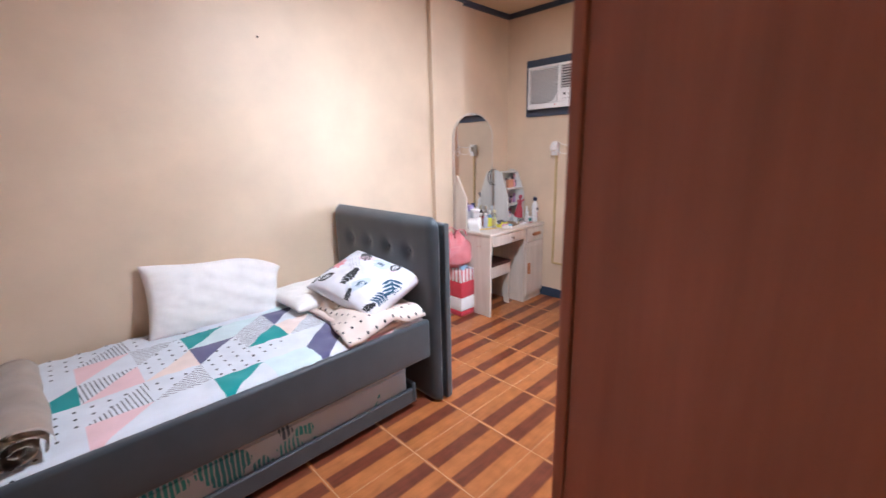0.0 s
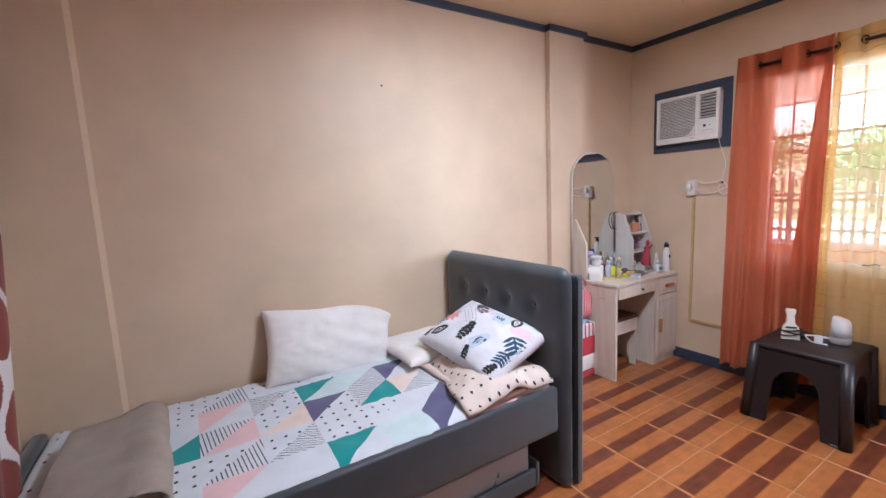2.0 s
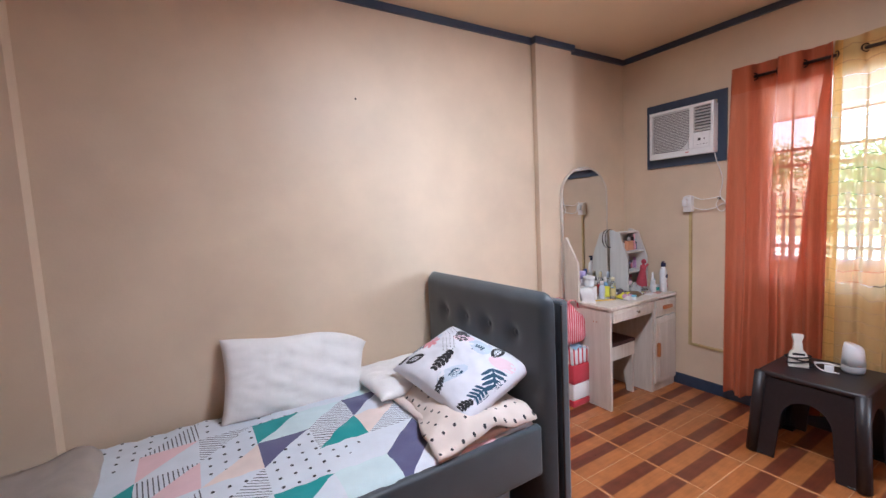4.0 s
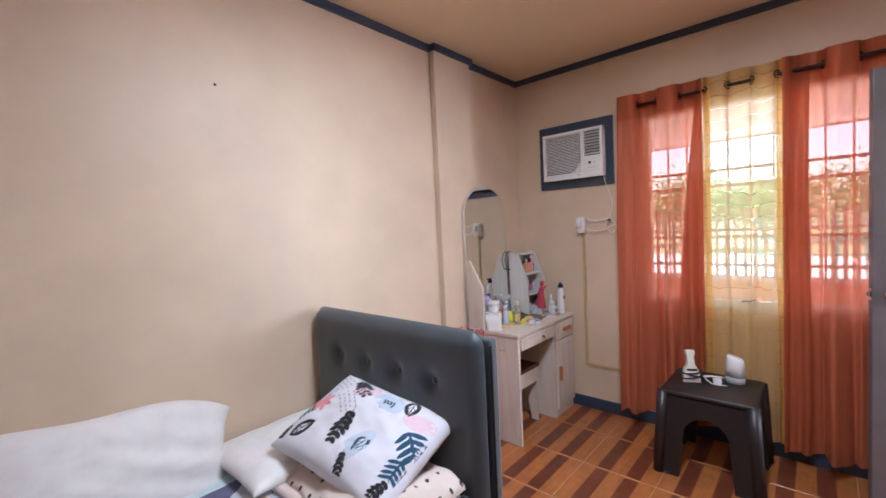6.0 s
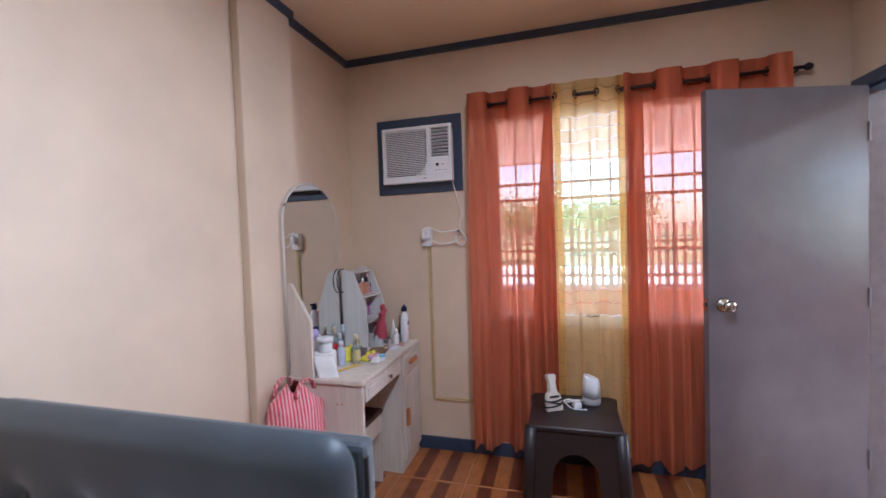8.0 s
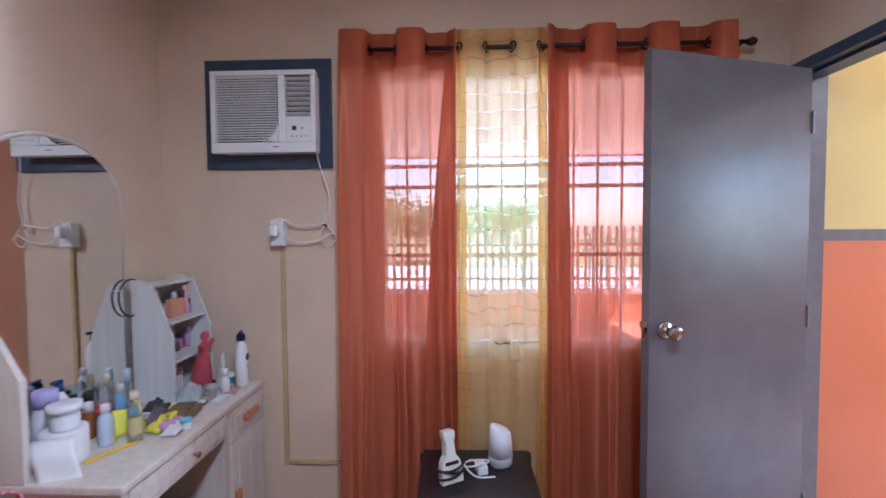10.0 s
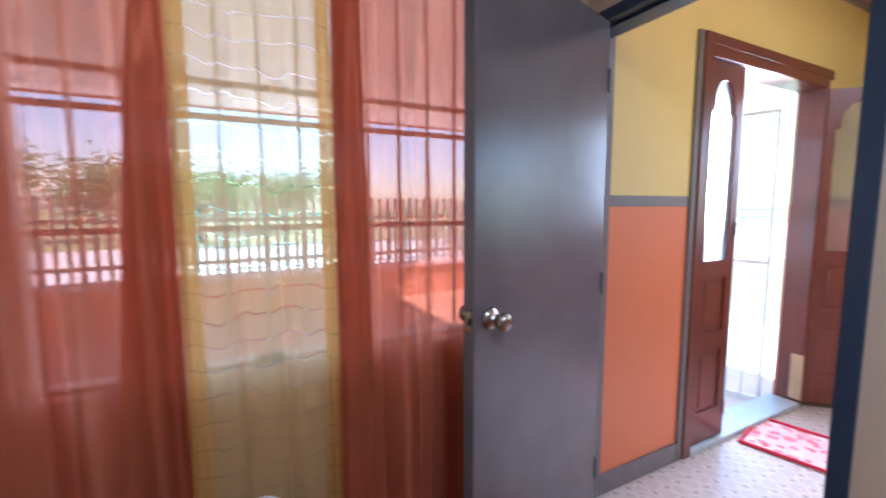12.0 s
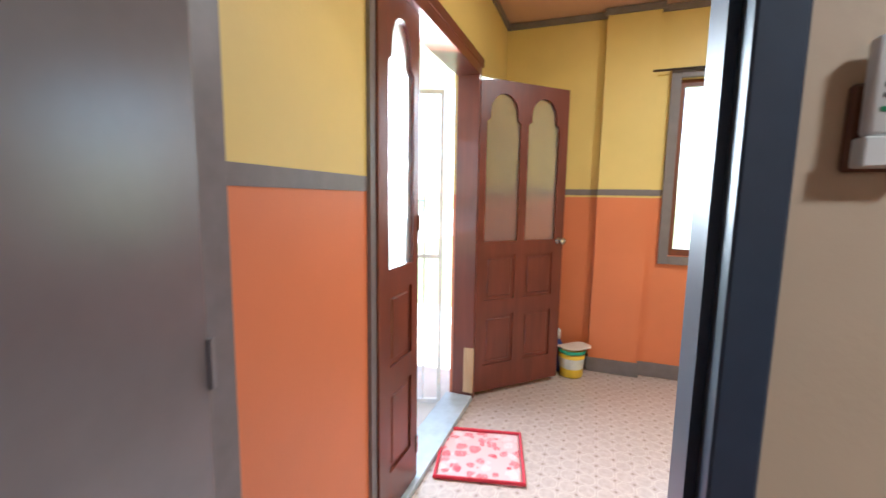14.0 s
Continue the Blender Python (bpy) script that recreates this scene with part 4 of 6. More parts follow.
part("mirror_back", prism(arch(2.725, 3.255, 0.767, 1.575, 1.80), 0.012, pose(0, 2.741, 0)), ASH, dresser)
part("mirror_frame", tube([(x, 2.737, z) for x, z in arch(2.730, 3.250, 0.775, 1.575, 1.795)], 0.008, 8, True), ASH, dresser, "", True)
part("mirror_glass", prism(arch(2.738, 3.242, 0.78, 1.575, 1.787), 0.003, pose(0, 2.735, 0)), MIRROR, dresser, "bevelled arched mirror")

# stool under the dresser
stool = thing("dresser_stool", "small pale ash stool with a dark seat under the dresser", "stool")
part("seat", box((2.86, 2.43, 0.40), (3.16, 2.70, 0.425), 0.006), plain("dark_seat_vinyl", (0.05, 0.018, 0.016), 0.5), stool, "dark red-brown seat")
part("apron", box((2.87, 2.435, 0.30), (3.15, 2.45, 0.3995)), ASH, stool)
part("side_panel", prism([(0, 0), (0.05, 0), (0.10, 0.28), (0.10, 0.3995), (0, 0.3995)], 0.016, pose(3.13, 2.44, 0, 0, 0, 90) @ Matrix.Translation((0, -0.016, 0))), ASH, stool)
part("side_panel", box((2.87, 2.455, 0.0), (2.886, 2.69, 0.3995)), ASH, stool)

# ---- things on the dresser ----
TOP = 0.7388
PLAST = {}


def tint(c, rough=0.35):
    if (c, rough) not in PLAST:
        PLAST[c, rough] = plain("tinted_plastic", c, rough, 0, 0.06, 30, 0)
    return PLAST[c, rough]


CLEAR = Mat("clear_glass", (0.9, 0.92, 0.92), 0.05)
CLEAR.set(Transmission_Weight=0.85, IOR=1.3)
CLEAR = CLEAR.m


def bottle(name, x, y, r, h, body, cap, label, neck=0.4, caph=0.2, z=TOP, flat=1.0, pump=False, band=None):
    t = thing(name, label, "bottle", "", (x, y, z), random.uniform(-40, 40))
    hb_ = h * (1 - caph)
    b = part("body", lathe([(0, 0), (r * 0.92, 0), (r, r * 0.12), (r, hb_ * 0.72), (r * 0.9, hb_ * 0.86), (r * neck, hb_ * 0.98), (r * neck, hb_), (0, hb_)], 20, Matrix.Diagonal((1, flat, 1, 1))), body, t, "", True)
    part("cap", lathe([(0, hb_), (r * neck * 1.2, hb_), (r * neck * 1.2, h * 0.97), (r * neck, h), (0, h)], 18), cap, t, "", True)
    if pump:
        part("pump_head", box((-r * 0.9, -0.007, h), (r * 0.45, 0.007, h + 0.012), 0.003), cap, t)
    if band is not None:
        part("label_band", lathe([(r * 1.01, hb_ * 0.2), (r * 1.012, hb_ * 0.6)], 20, Matrix.Diagonal((1, flat, 1, 1))), band, t, "printed label band")
    return t


lot = bottle("lotion_bottle", 3.475, 2.40, 0.037, 0.228, WHITEP, tint((0.01, 0.015, 0.06)), "tall white lotion bottle with a navy cap on the dresser", 0.42, 0.13, flat=0.72, pump=True)
LM2 = pose(3.475, 2.40, TOP, 0, 0, 20)
lot.matrix_basis = LM2
d = part("round_badge", lathe([(0, 0.0016), (0.016, 0.0014), (0.016, -0.003)], 20), tint((0.01, 0.015, 0.07)), lot, "round navy badge")
d.matrix_basis = pose(-0.008, -0.0262, 0.125, 90, 0, -12)
part("script_bar", boxes(((-0.018, -0.0272, 0.085), (0.010, -0.0222, 0.090)), ((-0.018, -0.0272, 0.075), (0.004, -0.0222, 0.079)), ((-0.004, -0.0272, 0.035), (0.013, -0.0222, 0.062))), tint((0.7, 0.2, 0.3)), lot, "pink illegible print")


def squeeze_tube(name, x, y, h, w, body, cap, label, rz=0, z=TOP):
    t = thing(name, label, "tube", "", (x, y, z), rz)
    part("cap", lathe([(0, 0), (w * 0.42, 0), (w * 0.42, h * 0.2), (0, h * 0.2)], 18), cap, t, "", True)
    n = 18
    bm = bmesh.new()
    rings = []
    for k in range(7):
        f = k / 6
        rings.append([bm.verts.new(((w / 2) * (0.84 + 0.16 * f) * math.cos(2 * math.pi * i / n), (w / 2) * (0.84 * (1 - f) + 0.03) * math.sin(2 * math.pi * i / n), h * 0.2 + h * 0.8 * f)) for i in range(n)])
    for a, b in zip(rings, rings[1:]):
        for i in range(n):
            bm.faces.new((a[i], a[(i + 1) % n], b[(i + 1) % n], b[i]))
    bm.faces.new(rings[-1])
    part("body", bm, body, t, "", True)
    part("print", boxes(((-w * 0.25, -w * 0.36, h * 0.42), (w * 0.22, -w * 0.30, h * 0.47)), ((-w * 0.2, -w * 0.30, h * 0.56), (w * 0.25, -w * 0.22, h * 0.66))), tint((0.25, 0.5, 0.55)), t, "illegible printed bars")
    return t


squeeze_tube("cream_tube", 3.43, 2.46, 0.15, 0.05, WHITEP, WHITEP, "white cream tube with pastel print standing on its cap", 15)
bottle("spray_bottle", 3.385, 2.425, 0.018, 0.10, WHITEP, WHITEP, "small white nose-spray bottle", 0.6, 0.3)
bottle("cream_jar", 3.50, 2.475, 0.028, 0.04, tint((0.10, 0.45, 0.38)), WHITEP, "small green cream jar", 0.95, 0.35)
# rack with tapered sides
rack = thing("cosmetics_rack", "pale tapered cosmetics rack with three open shelves, filled with make-up", "rack")
side = [(0, 0), (0.165, 0), (0.165, 0.26), (0.09, 0.46), (0.03, 0.49), (0, 0.49)]
GREYASH = wood("grey_rack_laminate", (0.54, 0.53, 0.50), (0.70, 0.69, 0.66), 0.5)
for x in (3.285, 3.535):
    part("side_panel", prism(side, 0.012, pose(x, 2.732, TOP, 0, 0, -90) @ Matrix.Translation((0, -0.012, 0))), GREYASH, rack)
for z, dpt in ((0.02, 0.16), (0.15, 0.16), (0.305, 0.14), (0.46, 0.085)):
    part("shelf", box((3.286, 2.732 - dpt, TOP + z), (3.534, 2.731, TOP + z + 0.012)), GREYASH, rack)
part("back_panel", box((3.286, 2.7322, TOP), (3.534, 2.736, TOP + 0.46)), GREYASH, rack)
cols = [(0.55, 0.20, 0.25), (0.62, 0.35, 0.28), (0.70, 0.55, 0.55), (0.25, 0.22, 0.35), (0.75, 0.72, 0.72), (0.45, 0.25, 0.45), (0.08, 0.05, 0.06), (0.30, 0.40, 0.55)]
for zi, z in ((0, 0.162), (1, 0.317), (2, 0.032)):
    x = 3.305
    while x < 3.50:
        r = random.uniform(0.009, 0.017)
        hgt = random.uniform(0.05, 0.115)
        c = random.choice(cols)
        bottle("make_up_bottle", x + r, 2.732 - random.uniform(0.05, 0.11) + 0.03 * (zi == 1), r, hgt, tint(c), tint(random.choice(cols)), "small make-up bottle standing on the rack", 0.7, 0.3, TOP + z + 0.0005)
        x += 2 * r + random.uniform(0.004, 0.014)
squeeze_tube("pink_tube", 3.50, 2.665, 0.13, 0.04, tint((0.78, 0.42, 0.48)), tint((0.7, 0.4, 0.45)), "pink hand-cream tube on the rack's upper shelf", 10, TOP + 0.3175)
bx = part("peach_box", box((3.37, 2.635, TOP + 0.3175), (3.45, 2.665, TOP + 0.395), 0.003), tint((0.62, 0.30, 0.18)))
tagged(bx, "small peach cosmetics box on the upper shelf", "box")


def figurine():
    """A standing doll in a wide red dress, as one plain shape."""
    bm = lathe([(0, 0.0), (0.042, 0.0), (0.045, 0.01), (0.030, 0.09), (0.020, 0.13), (0.024, 0.155), (0.014, 0.175), (0.008, 0.182), (0.017, 0.195), (0.019, 0.208), (0.012, 0.222), (0, 0.226)], 16)
    for s in (1, -1):
        tube([(0.016 * s, 0, 0.165), (0.04 * s, -0.004, 0.16), (0.062 * s, -0.01, 0.178)], 0.009, 8, False, bm)
    return bm


doll = tagged(part("doll", figurine(), plain("crimson_felt", (0.46, 0.07, 0.10), 0.9), None, "", True), "small doll in a crimson dress against the rack", "doll")
doll.matrix_basis = pose(3.41, 2.545, TOP + 0.03, 6, 0, 10)
tagged(part("trinket_box", box((3.365, 2.505, TOP), (3.455, 2.582, TOP + 0.0305), 0.004), tint((0.03, 0.02, 0.02))), "small dark trinket box under the doll", "box")
hb_ring = tagged(part("headband", tube([(3.235 + 0.06 * math.cos(a), 2.722, TOP + 0.43 + (0.065 * math.sin(a) if math.sin(a) > 0 else 0.08 * math.sin(a))) for a in [2 * math.pi * i / 36 for i in range(36)]], 0.0035, 8, True), IRON, None, "", True), "thin dark metal headband hung on the rack", "headband")
hb_ring.matrix_basis = pose(0.028, 0, 0.0)

bottle("lilac_bottle", 2.885, 2.695, 0.036, 0.20, tint((0.72, 0.70, 0.75)), tint((0.42, 0.36, 0.62)), "white bottle with a lilac cap behind the tissue", 0.75, 0.25)
roll = thing("tissue_roll", "white toilet tissue roll with a loose end on the dresser", "tissue roll", "", (2.845, 2.60, TOP), 20)
part("roll", lathe([(0.02, 0.0), (0.055, 0.0), (0.057, 0.004), (0.057, 0.096), (0.055, 0.10), (0.02, 0.10), (0.02, 0.0)], 28), WHITECOT, roll, "", True)
part("core", lathe([(0.0205, 0.002), (0.0205, 0.099), (0.019, 0.099), (0.019, 0.002), (0.0205, 0.002)], 20), tint((0.5, 0.4, 0.3)), roll)
part("loose_end", solid(sheet(8, 10, lambda u, v: (-0.056 - 0.075 * v - 0.012 * math.sin(v * 5), -0.05 + 0.1 * u - 0.045 * v, 0.095 - 0.125 * v + 0.02 * math.sin(3 * v))), 0.001), WHITECOT, roll, "", True)
bottle("plastic_tub", 2.85, 2.60, 0.036, 0.075, WHITEP, WHITEP, "white plastic tub standing on the tissue roll", 1.0, 0.3, TOP + 0.1005)
bottle("perfume_bottle", 2.975, 2.70, 0.024, 0.15, tint((0.10, 0.06, 0.06), 0.15), BLACKP, "dark glass perfume bottle", 0.5, 0.3)
bottle("white_lotion", 2.935, 2.700, 0.024, 0.20, WHITEP, tint((0.02, 0.04, 0.12)), "slim white lotion bottle with a dark pump", 0.45, 0.12, pump=True)
bottle("red_lid_jar", 3.06, 2.69, 0.034, 0.075, tint((0.45, 0.25, 0.22), 0.1), tint((0.50, 0.02, 0.03)), "glass jar with a bright red lid", 0.98, 0.3)
bottle("perfume_bottle", 3.03, 2.695, 0.026, 0.14, tint((0.16, 0.08, 0.09), 0.12), BLACKP, "brown glass perfume bottle", 0.5, 0.25)
bottle("blue_bottle", 3.155, 2.690, 0.018, 0.12, tint((0.25, 0.45, 0.66)), tint((0.75, 0.75, 0.72)), "small light-blue glass bottle", 0.5, 0.3)
bottle("perfume_bottle", 3.115, 2.705, 0.022, 0.17, CLEAR, tint((0.6, 0.55, 0.4)), "clear glass perfume bottle", 0.45, 0.25)
bottle("face_mist", 3.205, 2.700, 0.014, 0.16, CLEAR, tint((0.62, 0.72, 0.8)), "slim clear face-mist bottle", 0.7, 0.3)
bottle("brown_bottle", 2.985, 2.655, 0.02, 0.12, tint((0.28, 0.10, 0.03), 0.15), WHITEP, "amber bottle with a white cap", 0.6, 0.25)
bottle("alcohol_bottle", 2.95, 2.565, 0.022, 0.13, tint((0.55, 0.60, 0.72), 0.15), WHITEP, "translucent bluish alcohol bottle", 0.5, 0.2)
bottle("oil_bottle", 2.968, 2.483, 0.020, 0.165, CLEAR, tint((0.75, 0.68, 0.45)), "clear bottle with pale yellow liquid", 0.55, 0.15, band=tint((0.55, 0.48, 0.22)))
bottle("deodorant", 3.03, 2.53, 0.016, 0.075, WHITEP, tint((0.1, 0.45, 0.7)), "white roll-on with a blue cap", 0.9, 0.35)
pk = tagged(part("yellow_pouch", solid(sheet(12, 10, lambda u, v: (2.955 + 0.14 * u, 2.535 + 0.05 * v + 0.02 * math.sin(u * 7), TOP + 0.004 + 0.075 * math.sin(v * 1.5) + wr(u, v, 1, 4, 0.02) * v)), 0.004), tint((0.72, 0.70, 0.05), 0.5), None, "", True), "crumpled lime-yellow plastic pouch", "pouch")
pk = tagged(part("yellow_ruler", box((-0.075, -0.008, 0), (0.075, 0.008, 0.006), 0.002), tint((0.80, 0.50, 0.03))), "yellow plastic comb lying on the dresser", "comb")
pk.matrix_basis = pose(2.90, 2.50, TOP, 0, 0, -25)
purse = thing("brown_purse", "flat tan leather purse with a snapped flap", "purse", "", (3.14, 2.445, TOP), 12)
LEATH = plain("tan_leather", (0.17, 0.115, 0.06), 0.55, 0, 0.15, 40, 0.2)
part("body", box((-0.07, -0.045, 0.0), (0.07, 0.045, 0.028), 0.008, 2), LEATH, purse, "", True)
part("flap", box((-0.066, -0.03, 0.0285), (0.066, 0.046, 0.034), 0.003), LEATH, purse)
part("snap", lathe([(0.006, 0), (0.006, 0.002), (0, 0.003)], 12), CHROME, purse).matrix_basis = pose(0.0, -0.02, 0.034)
pk = tagged(part("scrunchie", tube([(3.055 + 0.028 * math.cos(a), 2.425 + 0.022 * math.sin(a), TOP + 0.018 + 0.004 * math.sin(5 * a)) for a in [2 * math.pi * i / 30 for i in range(30)]], 0.015, 8, True), cloth("lilac_velvet", (0.50, 0.28, 0.42)), None, "", True), "crumpled lilac hair scrunchie", "scrunchie")
bottle("hair_clip_pot", 3.06, 2.375, 0.016, 0.035, WHITEP, tint((0.2, 0.55, 0.75)), "tiny white pot with a blue lid", 0.95, 0.3)
blk = tagged(part("black_case", box((-0.065, -0.018, 0), (0.065, 0.018, 0.018), 0.004), BLACKP), "slim black glasses case", "case")
blk.matrix_basis = pose(3.17, 2.55, TOP, 0, 0, 18)
for i in range(30):
    c = random.choice([(0.05, 0.04, 0.05), (0.65, 0.55, 0.55), (0.5, 0.12, 0.18), (0.75, 0.74, 0.74), (0.42, 0.22, 0.14), (0.6, 0.58, 0.1)])
    L = random.uniform(0.03, 0.10)
    r = random.uniform(0.004, 0.008)
    st_ = thing("make_up_stick", "small make-up pencil lying on the dresser", "make-up", "scattered make-up", (random.uniform(3.08, 3.34), random.uniform(2.47, 2.60), TOP + r), random.uniform(0, 180))
    part("barrel", lathe([(0, -L / 2), (r, -L / 2), (r, L * 0.2), (0, L * 0.2)], 10, pose(0, 0, 0, 0, 90, 0)), tint(c), st_, "", True)
    part("tip", lathe([(r * 0.95, L * 0.2), (r * 0.9, L * 0.45), (r * 0.4, L * 0.5), (0, L * 0.5)], 10, pose(0, 0, 0, 0, 90, 0)), tint(random.choice(cols)), st_, "", True)
for x, y, c in ((3.27, 2.375, (0.72, 0.70, 0.70)), (3.31, 2.43, (0.66, 0.5, 0.48)), (3.36, 2.365, (0.50, 0.28, 0.24))):
    lf = tagged(part("paper_slip", solid(sheet(6, 4, lambda u, v: (0.09 * u, 0.05 * v, 0.002 + 0.004 * math.sin(3 * u))), 0.0008), tint(c, 0.8), None, "", True), "small creased paper sachet", "sachet")
    lf.matrix_basis = pose(x, y, TOP, 0, 0, random.uniform(-20, 20))
cpl = tagged(part("plastic_case", box((-0.035, -0.025, 0), (0.035, 0.025, 0.05), 0.006, 2), CLEAR), "small clear plastic case", "case")
cpl.matrix_basis = pose(3.325, 2.455, TOP, 0, 0, 25)

brush = thing("hair_brush", "black paddle hair brush lying among the make-up", "hair brush", "", (3.20, 2.60, TOP), 25)
part("paddle", box((-0.05, -0.026, 0.006), (0.05, 0.026, 0.024), 0.008, 3), BLACKP, brush, "", True)
part("grip", tube([(0.048, 0, 0.014), (0.09, 0, 0.013), (0.13, 0, 0.012)], 0.009, 10), BLACKP, brush, "", True)
part("bristle_pad", box((-0.042, -0.02, 0.0), (0.042, 0.02, 0.0055), 0.002), tint((0.12, 0.10, 0.10)), brush)


def crumpled(w, d, h, seed):
    """A small slack bag: a mound with sharp crumples."""
    return solid(sheet(16, 14, lambda u, v: (w * (u - 0.5), d * (v - 0.5), 0.006 + h * (math.sin(math.pi * u) * math.sin(math.pi * v)) ** 0.6 * (0.75 + 1.6 * abs(noise.noise(Vector((u * 4, v * 4, seed))))))), 0.002)


FILM = Mat("grey_clear_film", (0.62, 0.64, 0.66), 0.2)
FILM.set(Transmission_Weight=0.35, IOR=1.3)
for x, y, w, d, h, m, rz, text in ((3.30, 2.515, 0.13, 0.09, 0.055, FILM.m, 20, "crumpled clear plastic bag with small brushes"), (3.075, 2.455, 0.13, 0.07, 0.03, tint((0.74, 0.66, 0.04), 0.45), -14, "crumpled yellow sachet bag"), (3.12, 2.52, 0.10, 0.06, 0.035, tint((0.13, 0.10, 0.12), 0.5), 30, "small dark cloth pouch"), (3.03, 2.40, 0.08, 0.05, 0.02, tint((0.68, 0.66, 0.66), 0.5), 8, "small white sachet lying on the dresser")):
    o = tagged(part("small_pouch", crumpled(w, d, h, x * 7), m, None, "", True), text, "pouch")
    o.matrix_basis = pose(x, y, TOP, 0, 0, rz)
mirror_pot = thing("compact_mirror", "open round silver compact lying on the dresser", "compact", "", (3.255, 2.455, TOP), -20)
part("case", lathe([(0, 0), (0.03, 0), (0.032, 0.004), (0.03, 0.009), (0, 0.009)], 24), CHROME, mirror_pot, "", True)
part("powder", lathe([(0.024, 0.0095), (0.024, 0.0105), (0, 0.0105)], 20), tint((0.70, 0.64, 0.62), 0.6), mirror_pot, "pale powder")

# ---- bags between bed and dresser ----
RED = cloth("red_tote_fabric", (0.50, 0.03, 0.05), 0.8)


def striped(name, c1, c2, w):
    a = Mat(name, c1, 0.7)
    v = a.coord()
    sep = a.node("ShaderNodeSeparateXYZ", Vector=v)
    across = a.math("MULTIPLY", a.math("SUBTRACT", sep.outputs[0], sep.outputs[1]), 0.7 / w)
    f = a.math("FRACT", a.math("ADD", across, a.math("MULTIPLY", a.noise(v, 5, 2), 0.8)))
    a.set(Base_Color=a.mix(a.math("LESS_THAN", f, 0.35), c1, c2))
    return a.m


STRIPED = striped("red_striped_plastic", (0.58, 0.07, 0.10), (0.75, 0.50, 0.52), 0.015)
tote = thing("tote_bag", "tall red and white patterned tote standing on the floor", "bag", "", (2.67, 2.64, 0))
for z0, z1, m in ((0.0, 0.05, RED), (0.05, 0.17, WHITECOT), (0.17, 0.31, RED), (0.31, 0.42, striped("red_white_stripe", (0.72, 0.70, 0.70), (0.55, 0.05, 0.07), 0.03))):
    part("band", box((-0.10, -0.12, z0 + 0.0003), (0.10, 0.12, z1), 0.012, 2), m, tote, "", True)
tagged(part("blue_plastic", solid(sheet(10, 10, lambda u, v: (2.60 + 0.15 * u, 2.52 + 0.18 * v, 0.428 + 0.02 * math.sin(5 * u + 3 * v) + wr(u, v, 3, 5, 0.02))), 0.003), tint((0.35, 0.55, 0.72), 0.3), None, "", True), "crumpled pale blue plastic wrap on the tote", "plastic wrap")


def sack(u, v):
    a = 2 * math.pi * u
    r = (0.13 * (1 - abs(2 * v - 0.8) ** 2.2 * 0.35) * (0.5 + 0.5 * min(1, v * 6))) * (1 - 0.45 * max(0, v - 0.75) / 0.25)
    r *= 1 + 0.12 * noise.noise(Vector((3 * math.cos(a), 3 * math.sin(a), v * 5)))
    return (2.635 + r * 1.1 * math.cos(a), 2.64 + r * math.sin(a), 0.432 + 0.30 * v + 0.02 * math.sin(3 * a) * v)


sk = thing("striped_bag", "stuffed red and pink striped plastic bag on the tote", "bag")
part("sack", sheet(40, 24, sack), STRIPED, sk, "", True)
for s in (1, -1):
    part("handle", solid(sheet(16, 2, lambda u, v: (2.635 + 0.07 * math.cos(math.pi * u), 2.64 + s * (0.05 + 0.02 * v), 0.70 + 0.07 * math.sin(math.pi * u))), 0.003), STRIPED, sk, "", True)
pb = thing("paper_box", "brown cardboard piece leaning beside the dresser", "cardboard")
part("panel", box((2.775, 2.47, 0.22), (2.797, 2.56, 0.36), 0.01, 2), tint((0.35, 0.22, 0.12), 0.8), pb)
bottle("green_bottle", 2.775, 2.51, 0.018, 0.20, tint((0.05, 0.30, 0.18), 0.2), tint((0.1, 0.5, 0.6)), "green plastic bottle on the floor by the dresser", 0.5, 0.2, 0.0005)

# ---- moulded plastic table ----
WEAVE = plain("dark_brown_wicker_plastic", (0.018, 0.014, 0.016), 0.42, 0, 0.15, 60, 0.15)
st = thing("plastic_table", "dark brown moulded plastic table with arched sides", "table")
TX0, TX1, TY0, TY1, TZ = 3.0, 3.43, 1.14, 1.585, 0.478
part("tabletop", box((TX0, TY0, TZ - 0.03), (TX1, TY1, TZ), 0.012, 3), WEAVE, st, "", True)


def arch_side(w, h, flare):
    """A side of the table: two legs joined by a low arch, splayed towards the floor."""
    n = 16
    leg = 0.085
    o = [(-w / 2 - flare, 0), (-w / 2 + leg - flare, 0)]
    o += [(-(w / 2 - leg) * math.cos(math.pi * i / n), h * 0.52 + h * 0.26 * math.sin(math.pi * i / n)) for i in range(n + 1)]
    o += [(w / 2 - leg + flare, 0), (w / 2 + flare, 0), (w / 2, h), (-w / 2, h)]
    return o


HT = TZ - 0.031
for k, (cx, cy, rz, w) in enumerate((((TX0 + TX1) / 2, TY0 - 0.020, 0, TX1 - TX0 - 0.03), ((TX0 + TX1) / 2, TY1 + 0.020, 180, TX1 - TX0 - 0.03), (TX0 - 0.020, (TY0 + TY1) / 2, -90, TY1 - TY0 - 0.06), (TX1 + 0.020, (TY0 + TY1) / 2, 90, TY1 - TY0 - 0.06))):
    s = part("side_frame", prism(arch_side(w, HT, 0.022), 0.016, pose(cx, cy, 0, -4.0, 0, rz), 0.002), WEAVE, st)
    for i in range(9 if k < 4 else 0):
        part("weave_strip", box((-w / 2 + 0.02 + i * (w - 0.04) / 9, -0.0035, HT * 0.86), (-w / 2 + 0.015 + (i + 0.9) * (w - 0.04) / 9, -0.0006, HT * 0.97), 0.001), WEAVE, s)
